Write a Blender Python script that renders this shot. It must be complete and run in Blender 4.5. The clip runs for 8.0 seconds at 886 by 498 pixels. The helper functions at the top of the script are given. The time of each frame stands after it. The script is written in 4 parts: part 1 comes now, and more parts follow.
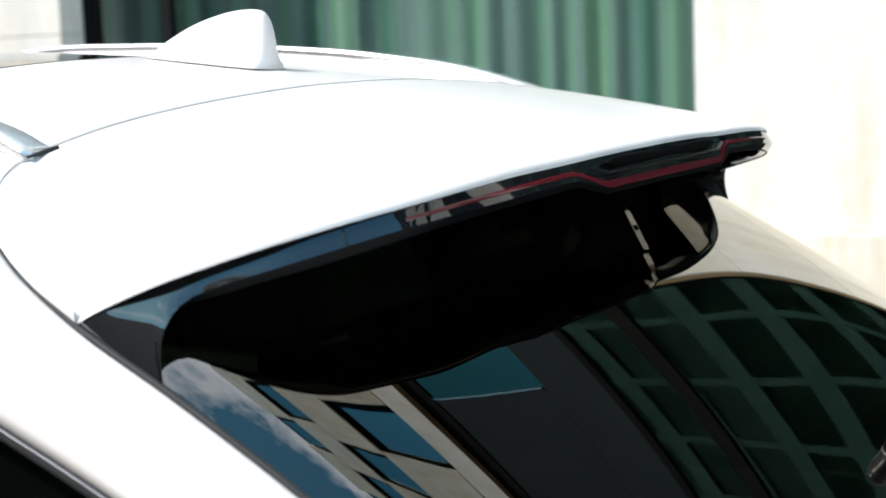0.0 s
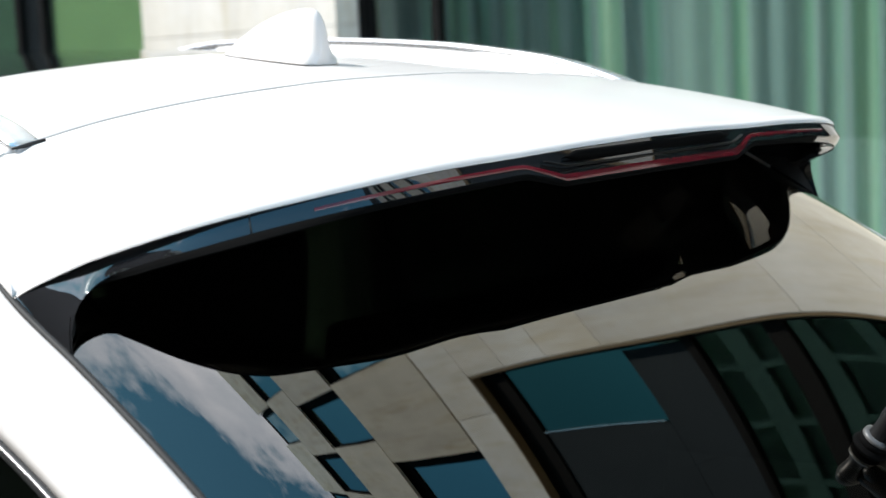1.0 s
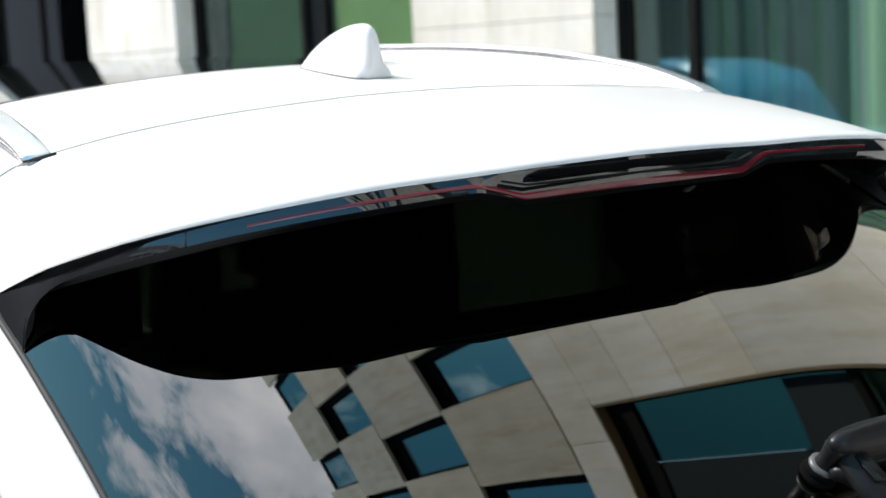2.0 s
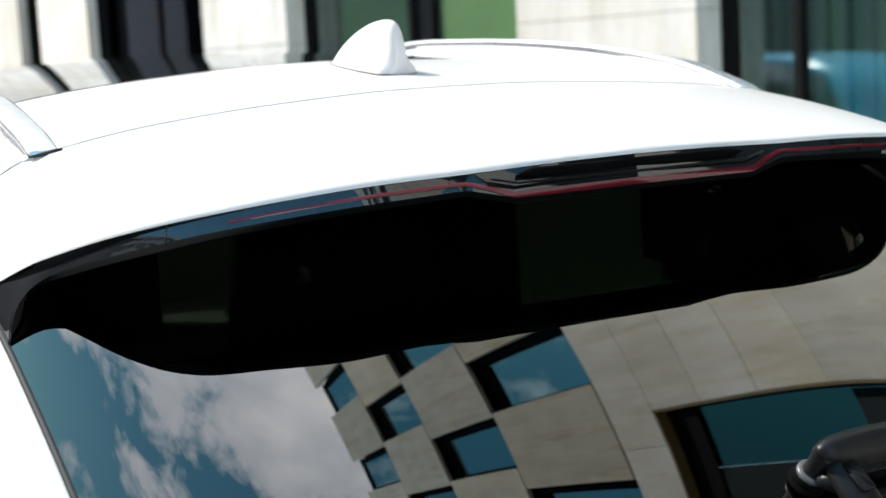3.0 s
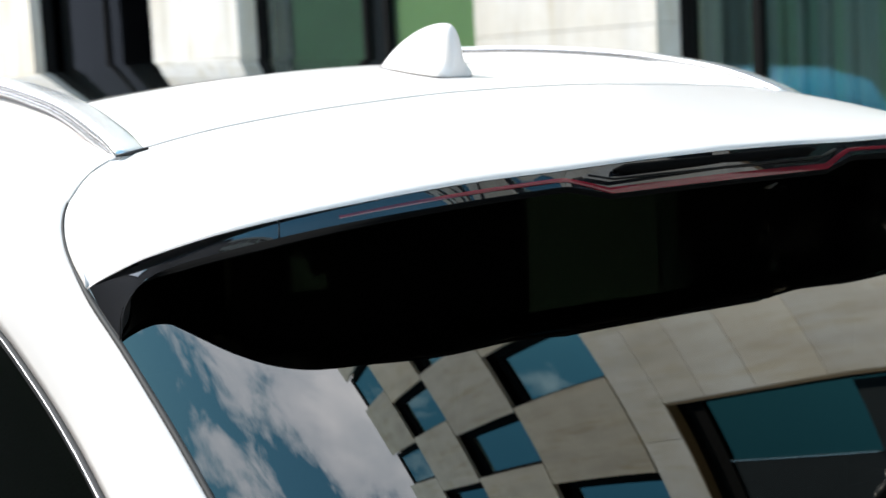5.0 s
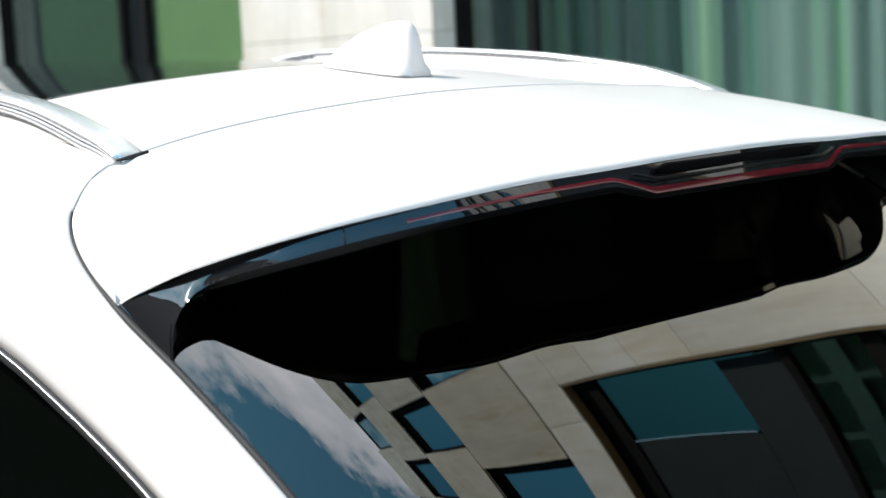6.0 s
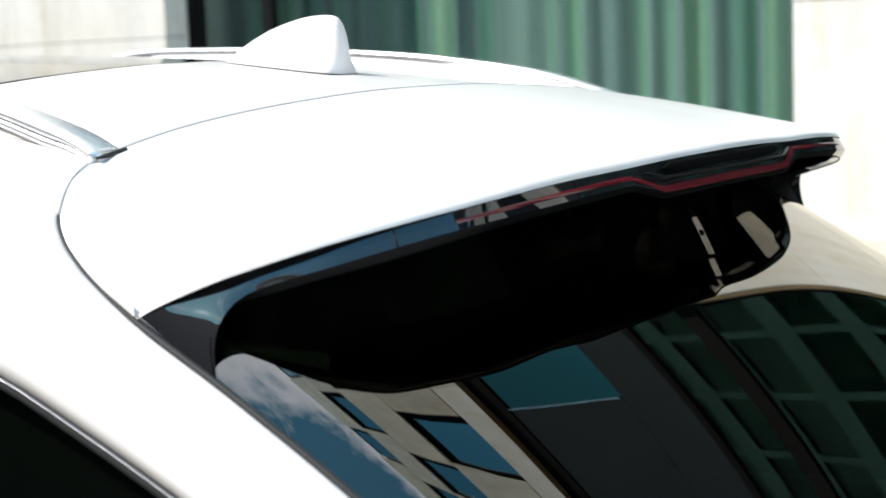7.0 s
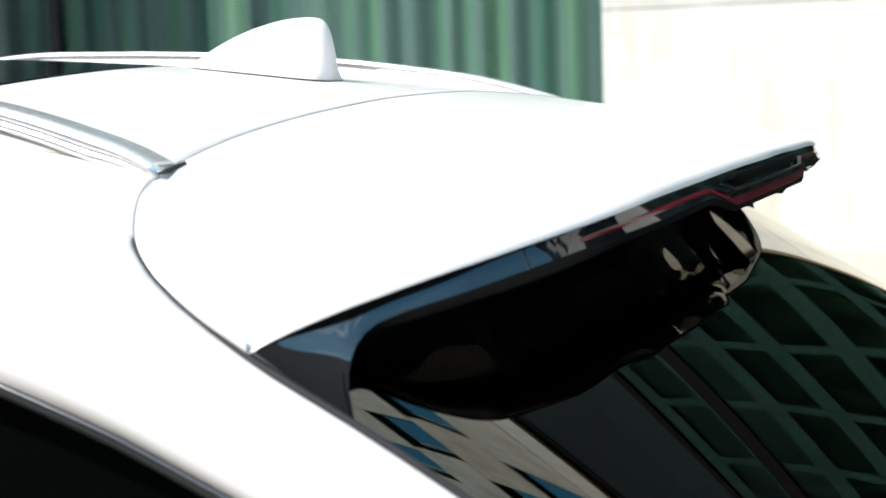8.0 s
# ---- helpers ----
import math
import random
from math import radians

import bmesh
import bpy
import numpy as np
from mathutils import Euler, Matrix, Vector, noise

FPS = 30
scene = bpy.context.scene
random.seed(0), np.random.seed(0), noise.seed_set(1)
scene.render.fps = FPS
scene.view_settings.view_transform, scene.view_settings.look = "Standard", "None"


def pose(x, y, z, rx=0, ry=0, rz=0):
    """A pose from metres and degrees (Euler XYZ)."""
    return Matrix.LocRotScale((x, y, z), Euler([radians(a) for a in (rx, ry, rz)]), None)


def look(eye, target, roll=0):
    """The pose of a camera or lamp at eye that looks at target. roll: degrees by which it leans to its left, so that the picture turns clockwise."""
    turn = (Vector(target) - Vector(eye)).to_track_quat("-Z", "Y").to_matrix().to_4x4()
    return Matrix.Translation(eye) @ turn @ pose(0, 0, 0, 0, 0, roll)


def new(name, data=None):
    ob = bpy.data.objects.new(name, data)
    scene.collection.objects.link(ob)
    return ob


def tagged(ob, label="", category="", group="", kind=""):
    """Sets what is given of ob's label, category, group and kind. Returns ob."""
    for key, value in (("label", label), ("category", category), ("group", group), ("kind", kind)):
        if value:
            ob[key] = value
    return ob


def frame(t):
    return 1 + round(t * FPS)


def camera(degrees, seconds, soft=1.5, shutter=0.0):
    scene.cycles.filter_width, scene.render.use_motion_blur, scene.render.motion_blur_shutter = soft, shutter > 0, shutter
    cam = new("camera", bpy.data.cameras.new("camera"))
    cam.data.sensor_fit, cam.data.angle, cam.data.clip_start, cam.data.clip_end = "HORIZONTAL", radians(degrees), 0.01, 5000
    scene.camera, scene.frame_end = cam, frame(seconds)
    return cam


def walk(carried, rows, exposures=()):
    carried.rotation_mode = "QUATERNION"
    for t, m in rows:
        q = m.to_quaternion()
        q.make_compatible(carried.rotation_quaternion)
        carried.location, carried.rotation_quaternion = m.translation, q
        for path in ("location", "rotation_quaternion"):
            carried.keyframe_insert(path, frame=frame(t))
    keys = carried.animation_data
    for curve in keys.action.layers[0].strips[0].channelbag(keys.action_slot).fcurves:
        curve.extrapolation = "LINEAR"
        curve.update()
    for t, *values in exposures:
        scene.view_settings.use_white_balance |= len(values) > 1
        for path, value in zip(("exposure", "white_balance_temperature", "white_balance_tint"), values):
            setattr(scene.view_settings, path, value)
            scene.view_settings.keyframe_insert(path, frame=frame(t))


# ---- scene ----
cam = camera(33.0, 8.0)
cam.data.dof.use_dof = True
cam.data.dof.focus_distance = 1.5
cam.data.dof.aperture_fstop = 7.0
PATH = [
    (0, (-1.404, -0.793, 1.779), (0.306, 0.212, 1.523), -2.34),
    (0.5, (-1.326, -0.947, 1.777), (0.266, 0.237, 1.527), -2.72),
    (1, (-1.255, -1.101, 1.775), (0.197, 0.251, 1.519), -2.92),
    (1.5, (-1.158, -1.240, 1.786), (0.134, 0.267, 1.537), -3.07),
    (2, (-1.041, -1.366, 1.794), (0.096, 0.259, 1.539), -3.04),
    (3.5, (-0.922, -1.431, 1.783), (0.066, 0.291, 1.533), -3.14),
    (4, (-0.930, -1.432, 1.775), (0.054, 0.292, 1.533), -3.20),
    (4.5, (-0.987, -1.423, 1.779), (0.009, 0.295, 1.539), -3.14),
    (6, (-1.270, -1.123, 1.785), (0.093, 0.320, 1.540), -3.00),
    (6.5, (-1.350, -0.988, 1.792), (0.150, 0.311, 1.545), -2.64),
    (7, (-1.403, -0.843, 1.780), (0.233, 0.280, 1.533), -2.20),
    (7.5, (-1.436, -0.690, 1.791), (0.286, 0.296, 1.540), -2.27),
    (8, (-1.462, -0.549, 1.789), (0.342, 0.279, 1.539), -1.92),
]
walk(cam, [(t, look(eye, target, roll)) for t, eye, target, roll in PATH])

# ---- world, sun, exposure ----
SUN_DIR = Vector((-0.44, 0.45, 0.775)).normalized()
world = bpy.data.worlds.new("sky")
scene.world = world
world.use_nodes = True
wn, wl = world.node_tree.nodes, world.node_tree.links
sky = wn.new("ShaderNodeTexSky")
sky.sky_type = "NISHITA"
sky.sun_disc = False
sky.dust_density = 0.25
sky.ozone_density = 2.0
sky.sun_elevation = math.asin(SUN_DIR.z)
sky.sun_rotation = math.atan2(SUN_DIR.x, SUN_DIR.y)
sky_coord = wn.new("ShaderNodeTexCoord")
cloud_map = wn.new("ShaderNodeMapping")
cloud_map.inputs["Location"].default_value = (0.35, 0.2, 0.1)
cloud_map.inputs["Scale"].default_value = (1.0, 1.0, 1.6)
cloud = wn.new("ShaderNodeTexNoise")
cloud.inputs["Scale"].default_value = 4.6
cloud.inputs["Detail"].default_value = 9
cloud.inputs["Roughness"].default_value = 0.6
cloud.inputs["Distortion"].default_value = 0.3
cloud_ramp = wn.new("ShaderNodeValToRGB")
cloud_ramp.color_ramp.elements[0].position = 0.47
cloud_ramp.color_ramp.elements[1].position = 0.86
cloud_ramp.color_ramp.elements.new(0.58).color = (0.60, 0.60, 0.60, 1)
cloud_mix = wn.new("ShaderNodeMixRGB")
cloud_mix.inputs[2].default_value = (12.2, 12.8, 14.7, 1)
wl.new(sky_coord.outputs["Generated"], cloud_map.inputs["Vector"])
wl.new(cloud_map.outputs["Vector"], cloud.inputs["Vector"])
# a cloud bank over the stone building, broken up towards the street
bank = wn.new("ShaderNodeVectorMath")
bank.operation = "DOT_PRODUCT"
bank.inputs[1].default_value = (1.0, 0.75, 0.0)
wl.new(sky_coord.outputs["Generated"], bank.inputs[0])
lean = wn.new("ShaderNodeMapRange")
lean.inputs["From Min"].default_value, lean.inputs["From Max"].default_value = 0.075, 0.27
lean.inputs["To Min"].default_value, lean.inputs["To Max"].default_value = -0.065, 0.22
wl.new(bank.outputs["Value"], lean.inputs["Value"])
total = wn.new("ShaderNodeMath")
wisp = wn.new("ShaderNodeTexNoise")
wisp.inputs["Scale"].default_value, wisp.inputs["Detail"].default_value, wisp.inputs["Roughness"].default_value = 13.0, 8, 0.62
wisp.inputs["Distortion"].default_value = 0.5
wl.new(cloud_map.outputs["Vector"], wisp.inputs["Vector"])
shred = wn.new("ShaderNodeMapRange")
shred.inputs["From Min"].default_value, shred.inputs["From Max"].default_value = 0.3, 0.7
shred.inputs["To Min"].default_value, shred.inputs["To Max"].default_value = -0.07, 0.07
wl.new(wisp.outputs["Fac"], shred.inputs["Value"])
mass = wn.new("ShaderNodeMath")
wl.new(cloud.outputs["Fac"], mass.inputs[0])
wl.new(shred.outputs["Result"], mass.inputs[1])
wl.new(mass.outputs[0], total.inputs[0])
wl.new(lean.outputs["Result"], total.inputs[1])
behind = wn.new("ShaderNodeVectorMath")
behind.operation = "DOT_PRODUCT"
behind.inputs[1].default_value = (0.0, -1.0, 0.0)
wl.new(sky_coord.outputs["Generated"], behind.inputs[0])
veil = wn.new("ShaderNodeMapRange")
veil.inputs["From Min"].default_value, veil.inputs["From Max"].default_value = 0.55, 0.95
veil.inputs["To Min"].default_value, veil.inputs["To Max"].default_value = 0.0, 0.35
wl.new(behind.outputs["Value"], veil.inputs["Value"])
# clear blue over the street's near end
rearward = wn.new("ShaderNodeVectorMath")
rearward.operation = "DOT_PRODUCT"
rearward.inputs[1].default_value = (0.4, 1.0, 0.0)
wl.new(sky_coord.outputs["Generated"], rearward.inputs[0])
clear = wn.new("ShaderNodeMapRange")
clear.inputs["From Min"].default_value, clear.inputs["From Max"].default_value = -0.14, -0.32
clear.inputs["To Min"].default_value, clear.inputs["To Max"].default_value = 0.0, -0.30
wl.new(rearward.outputs["Value"], clear.inputs["Value"])
open_sky = wn.new("ShaderNodeMath")
wl.new(total.outputs[0], open_sky.inputs[0])
wl.new(clear.outputs["Result"], open_sky.inputs[1])
both = wn.new("ShaderNodeMath")
wl.new(open_sky.outputs[0], both.inputs[0])
wl.new(veil.outputs["Result"], both.inputs[1])
# pale haze towards the horizon
height = wn.new("ShaderNodeSeparateXYZ")
wl.new(sky_coord.outputs["Generated"], height.inputs[0])
haze = wn.new("ShaderNodeMapRange")
haze.inputs["From Min"].default_value, haze.inputs["From Max"].default_value = 0.62, 0.20
haze.inputs["To Min"].default_value, haze.inputs["To Max"].default_value = 0.0, 0.26
wl.new(height.outputs["Z"], haze.inputs["Value"])
hazy = wn.new("ShaderNodeMath")
wl.new(both.outputs[0], hazy.inputs[0])
wl.new(haze.outputs["Result"], hazy.inputs[1])
wl.new(hazy.outputs[0], cloud_ramp.inputs["Fac"])
wl.new(cloud_ramp.outputs["Color"], cloud_mix.inputs[0])
tint = wn.new("ShaderNodeMixRGB")
tint.blend_type = "MULTIPLY"
tint.inputs[0].default_value = 1.0
tint.inputs[2].default_value = (0.90, 1.70, 1.54, 1)
wl.new(sky.outputs["Color"], tint.inputs[1])
wl.new(tint.outputs["Color"], cloud_mix.inputs[1])
wl.new(cloud_mix.outputs["Color"], wn["Background"].inputs["Color"])
wn["Background"].inputs["Strength"].default_value = 0.14

sun = new("sun", bpy.data.lights.new("sun", "SUN"))
sun.data.energy = 4.0
sun.data.angle = radians(0.6)
sun.data.color = (1.0, 0.965, 0.92)
sun.matrix_world = look(SUN_DIR * 30, (0, 0, 0))
scene.view_settings.exposure = 0.82


# ---- materials ----
def mat(name, base, rough=0.5, metal=0.0, coat=0.0, vary=0.0, scale=5.0, bump=0.0, bscale=60.0, dark=None, spec=0.5, ior=1.5):
    """A surface with tone variation at two scales and fine relief."""
    m = bpy.data.materials.new(name)
    m.use_nodes = True
    n, l = m.node_tree.nodes, m.node_tree.links
    p = n["Principled BSDF"]
    p.inputs["Base Color"].default_value = (*base, 1)
    p.inputs["Roughness"].default_value = rough
    p.inputs["Metallic"].default_value = metal
    p.inputs["Coat Weight"].default_value = coat
    p.inputs["Coat Roughness"].default_value = 0.03
    p.inputs["Specular IOR Level"].default_value = spec
    p.inputs["IOR"].default_value = ior
    co = n.new("ShaderNodeTexCoord")
    if vary:
        a, b = n.new("ShaderNodeTexNoise"), n.new("ShaderNodeTexNoise")
        a.inputs["Scale"].default_value, b.inputs["Scale"].default_value = scale, scale * 11
        a.inputs["Detail"].default_value, b.inputs["Detail"].default_value = 6, 3
        l.new(co.outputs["Object"], a.inputs["Vector"])
        l.new(co.outputs["Object"], b.inputs["Vector"])
        add = n.new("ShaderNodeMath")
        add.operation = "MULTIPLY_ADD"
        add.inputs[1].default_value = 0.35
        l.new(b.outputs["Fac"], add.inputs[0])
        l.new(a.outputs["Fac"], add.inputs[2])
        ramp = n.new("ShaderNodeValToRGB")
        ramp.color_ramp.elements[0].position, ramp.color_ramp.elements[1].position = 0.45, 0.9
        lo = dark or tuple(c * (1 - vary) for c in base)
        ramp.color_ramp.elements[0].color = (*lo, 1)
        ramp.color_ramp.elements[1].color = (*base, 1)
        l.new(add.outputs[0], ramp.inputs["Fac"])
        l.new(ramp.outputs["Color"], p.inputs["Base Color"])
    if bump:
        c = n.new("ShaderNodeTexNoise")
        c.inputs["Scale"].default_value = bscale
        c.inputs["Detail"].default_value = 5
        bp = n.new("ShaderNodeBump")
        bp.inputs["Strength"].default_value = bump
        bp.inputs["Distance"].default_value = 0.01
        l.new(co.outputs["Object"], c.inputs["Vector"])
        l.new(c.outputs["Fac"], bp.inputs["Height"])
        l.new(bp.outputs["Normal"], p.inputs["Normal"])
    return m


def pane_mat(name, tint, ior=1.5, rough=0.0, gloss=(1, 1, 1), power=5.0):
    """Tinted sheet glass: clear by its tint, mirror by Fresnel."""
    m = bpy.data.materials.new(name)
    m.use_nodes = True
    n, l = m.node_tree.nodes, m.node_tree.links
    n.remove(n["Principled BSDF"])
    clear, shine, mix = n.new("ShaderNodeBsdfTransparent"), n.new("ShaderNodeBsdfGlossy"), n.new("ShaderNodeMixShader")
    facing, steep, level = n.new("ShaderNodeLayerWeight"), n.new("ShaderNodeMath"), n.new("ShaderNodeMath")
    clear.inputs["Color"].default_value = (*tint, 1)
    shine.inputs["Roughness"].default_value = rough
    shine.inputs["Color"].default_value = (*gloss, 1)
    facing.inputs["Blend"].default_value = 0.5
    f0 = ((ior - 1) / (ior + 1)) ** 2
    steep.operation, level.operation = "POWER", "MULTIPLY_ADD"
    steep.inputs[1].default_value = power
    level.inputs[1].default_value, level.inputs[2].default_value = 1 - f0, f0
    l.new(facing.outputs["Facing"], steep.inputs[0])
    l.new(steep.outputs[0], level.inputs[0])
    l.new(level.outputs[0], mix.inputs[0])
    l.new(clear.outputs[0], mix.inputs[1])
    l.new(shine.outputs[0], mix.inputs[2])
    l.new(mix.outputs[0], n["Material Output"].inputs["Surface"])
    return m


WHITE = mat("white_paint", (0.742, 0.706, 0.680), 0.35, coat=0.4, vary=0.02, scale=3)
BLACK_GLOSS = mat("gloss_black_plastic", (0.013, 0.013, 0.014), 0.02, vary=0.3, scale=20, ior=1.8)
BLACK_MATT = mat("matt_black_plastic", (0.012, 0.012, 0.012), 0.5, vary=0.3, scale=30, bump=0.15, bscale=400)
BLACK_SOFT = mat("soft_black_plastic", (0.010, 0.010, 0.0105), 0.38, vary=0.25, scale=30, bump=0.03, bscale=900, spec=0.20)
GREY_WORN = mat("worn_grey_ring", (0.09, 0.09, 0.09), 0.4, vary=0.3, scale=60)
# Near-black with shade in its colour, for slot, hole, lip and wiper foot.
DEEP_BLACK = mat("deep_black_shade", (0.003, 0.003, 0.003), 0.9, vary=0.3, scale=30, spec=0.05)
BLACK_SATIN = mat("satin_black_plastic", (0.009, 0.009, 0.009), 0.3, vary=0.3, scale=30, spec=0.08)
GAP_GREY = mat("shaded_gap", (0.48, 0.465, 0.455), 0.7, vary=0.1, scale=30)
BLACK_UNDER = mat("black_lower_skin", (0.016, 0.016, 0.016), 0.5, vary=0.3, scale=20, spec=0.1)
RUBBER = mat("rubber_seal", (0.015, 0.015, 0.015), 0.7, vary=0.3, scale=30)
RED_LENS = mat("red_lens", (0.125, 0.007, 0.014), 0.12, coat=0.3, vary=0.2, scale=40)
SMOKE_LENS = mat("smoked_lens", (0.05, 0.006, 0.008), 0.08, coat=0.6, vary=0.2, scale=40)
SILVER = mat("polished_silver", (0.90, 0.90, 0.90), 0.24, metal=0.75, vary=0.08, scale=20)
CHROME = mat("dark_chrome", (0.17, 0.17, 0.175), 0.3, metal=1.0, vary=0.1, scale=20)
INTERIOR = mat("dark_interior_cloth", (0.012, 0.012, 0.0123), 0.85, vary=0.3, scale=12, bump=0.2, bscale=300)
REAR_GLASS = pane_mat("rear_privacy_glass", (0.015, 0.020, 0.014), 2.08, gloss=(1.0, 0.955, 0.855), power=3.3)
SIDE_GLASS = pane_mat("side_privacy_glass", (0.15, 0.19, 0.15), 1.3)
FRONT_GLASS = pane_mat("windscreen_glass", (0.14, 0.16, 0.15), 1.5)
ROOF_GLASS = mat("panorama_roof_glass", (0.01, 0.012, 0.012), 0.03, coat=0.4, vary=0.2, scale=10)
def limestone(name, base, dark, stain):
    """Cladding with rain streaks, run-off stains and a tone of its own for each panel."""
    m = mat(name, base, 0.75, vary=0.12, scale=1.3, dark=dark, bump=0.06, bscale=35)
    # rain streaks and a tone of its own for each panel
    sn, sl = m.node_tree.nodes, m.node_tree.links
    sc, sm, sz, sr = sn.new("ShaderNodeTexCoord"), sn.new("ShaderNodeMapping"), sn.new("ShaderNodeTexNoise"), sn.new("ShaderNodeMapRange")
    sm.inputs["Scale"].default_value = (3.0, 3.0, 0.35)
    sz.inputs["Scale"].default_value, sz.inputs["Detail"].default_value = 1.6, 5
    sr.inputs["From Min"].default_value, sr.inputs["From Max"].default_value = 0.42, 0.68
    sr.inputs["To Min"].default_value, sr.inputs["To Max"].default_value = 1.0, 0.86
    so = sn.new("ShaderNodeObjectInfo")
    sv, sp, sx = sn.new("ShaderNodeMapRange"), sn.new("ShaderNodeMath"), sn.new("ShaderNodeMixRGB")
    sv.inputs["To Min"].default_value, sv.inputs["To Max"].default_value = 0.86, 1.08
    sp.operation, sx.blend_type = "MULTIPLY", "MULTIPLY"
    sx.inputs[0].default_value = 1.0
    sl.new(sc.outputs["Object"], sm.inputs["Vector"])
    sl.new(sm.outputs["Vector"], sz.inputs["Vector"])
    sl.new(sz.outputs["Fac"], sr.inputs["Value"])
    sl.new(so.outputs["Random"], sv.inputs["Value"])
    sl.new(sr.outputs["Result"], sp.inputs[0])
    sl.new(sv.outputs["Result"], sp.inputs[1])
    base_in = sn["Principled BSDF"].inputs["Base Color"]
    sl.new(base_in.links[0].from_socket, sx.inputs[1])
    sl.new(sp.outputs[0], sx.inputs[2])
    # some panels cut from a browner bed
    sw, sb, sy = sn.new("ShaderNodeMath"), sn.new("ShaderNodeMapRange"), sn.new("ShaderNodeMixRGB")
    sw.operation, sy.blend_type = "FRACT", "MULTIPLY"
    sq = sn.new("ShaderNodeMath")
    sq.operation = "MULTIPLY"
    sq.inputs[1].default_value = 7.31
    sl.new(so.outputs["Random"], sq.inputs[0])
    sl.new(sq.outputs[0], sw.inputs[0])
    sb.inputs["From Min"].default_value, sb.inputs["From Max"].default_value = 0.35, 0.95
    sl.new(sw.outputs[0], sb.inputs["Value"])
    sl.new(sb.outputs["Result"], sy.inputs[0])
    sy.inputs[2].default_value = (1.0, 0.962, 0.90, 1)
    sl.new(sx.outputs["Color"], sy.inputs[1])
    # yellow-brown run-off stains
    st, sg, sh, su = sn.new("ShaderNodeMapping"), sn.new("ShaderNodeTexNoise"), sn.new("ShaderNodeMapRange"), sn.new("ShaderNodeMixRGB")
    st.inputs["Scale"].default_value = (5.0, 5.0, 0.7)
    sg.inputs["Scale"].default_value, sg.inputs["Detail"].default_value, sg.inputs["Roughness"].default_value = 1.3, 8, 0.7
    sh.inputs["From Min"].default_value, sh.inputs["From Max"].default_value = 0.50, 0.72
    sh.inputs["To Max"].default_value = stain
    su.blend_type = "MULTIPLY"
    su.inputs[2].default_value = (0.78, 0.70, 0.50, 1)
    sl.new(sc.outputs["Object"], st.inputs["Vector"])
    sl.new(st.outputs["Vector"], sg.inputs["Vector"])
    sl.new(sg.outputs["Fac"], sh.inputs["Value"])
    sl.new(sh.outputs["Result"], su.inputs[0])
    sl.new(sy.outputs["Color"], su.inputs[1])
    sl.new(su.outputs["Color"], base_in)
    return m


STONE = limestone("limestone_cladding", (0.83, 0.822, 0.808), (0.71, 0.67, 0.60), 0.62)
# Darker copy of the limestone: dimmer light on the upper panels put into colour.
STONE_UP = limestone("dimmed_limestone_cladding", (0.68, 0.655, 0.60), (0.54, 0.51, 0.45), 0.85)
STONE_B = mat("limestone_reveal", (0.62, 0.58, 0.53), 0.8, vary=0.16, scale=1.6, bump=0.25, bscale=35)
FRAME = mat("dark_window_frame", (0.014, 0.014, 0.014), 0.65, vary=0.2, scale=8, spec=0.02)
CURTAIN = mat("green_curtain_fold_shade", (0.40, 0.74, 0.56), 0.9)
# Vertical tone bands: light and shade of the folds put into the colour.
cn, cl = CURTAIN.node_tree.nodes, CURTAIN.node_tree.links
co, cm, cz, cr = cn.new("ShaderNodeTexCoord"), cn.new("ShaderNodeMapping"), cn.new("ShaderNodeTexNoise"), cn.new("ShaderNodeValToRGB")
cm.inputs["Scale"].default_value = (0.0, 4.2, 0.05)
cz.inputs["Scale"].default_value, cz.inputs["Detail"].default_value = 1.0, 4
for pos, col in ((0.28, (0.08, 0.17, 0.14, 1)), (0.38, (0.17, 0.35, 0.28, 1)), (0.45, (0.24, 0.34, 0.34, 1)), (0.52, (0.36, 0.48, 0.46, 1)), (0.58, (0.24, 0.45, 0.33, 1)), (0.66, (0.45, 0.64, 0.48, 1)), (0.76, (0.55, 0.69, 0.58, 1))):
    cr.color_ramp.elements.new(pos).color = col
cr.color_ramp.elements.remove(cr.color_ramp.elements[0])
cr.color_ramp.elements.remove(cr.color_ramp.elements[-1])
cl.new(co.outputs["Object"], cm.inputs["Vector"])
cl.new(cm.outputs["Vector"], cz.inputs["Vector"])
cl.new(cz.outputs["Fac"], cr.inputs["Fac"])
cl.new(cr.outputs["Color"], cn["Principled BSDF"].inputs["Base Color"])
WALL_GLASS = pane_mat("facade_glass", (0.84, 0.88, 0.86), 2.0, gloss=(0.85, 1.0, 1.0))
STAIR_GLASS = pane_mat("dark_stair_glass", (0.10, 0.13, 0.12), 2.4, gloss=(0.56, 1.0, 0.86))
UPPER_GLASS = pane_mat("upper_facade_glass", (0.03, 0.06, 0.06), 5.2, gloss=(0.66, 0.95, 1.0))
DARK_GLASS = pane_mat("dark_window_glass", (0.05, 0.06, 0.055), 1.25, gloss=(0.10, 0.11, 0.12))
SHADY_GLASS = pane_mat("shaded_window_glass", (0.55, 0.62, 0.55), 1.45)
OFFICE = mat("dim_office_wall", (0.42, 0.42, 0.39), 0.9, vary=0.4, scale=0.6)
# Brown of the jambs; also the bounce-lit tone painted under the lintel.
JAMB = mat("brown_jamb_and_soffit_tone", (0.24, 0.17, 0.09), 0.7, vary=0.2, scale=3)
PANEL = mat("dark_grey_metal_panel", (0.028, 0.037, 0.043), 0.7, vary=0.15, scale=2, spec=0.06)
BLIND = mat("green_blind", (0.30, 0.46, 0.20), 0.8, vary=0.15, scale=2)
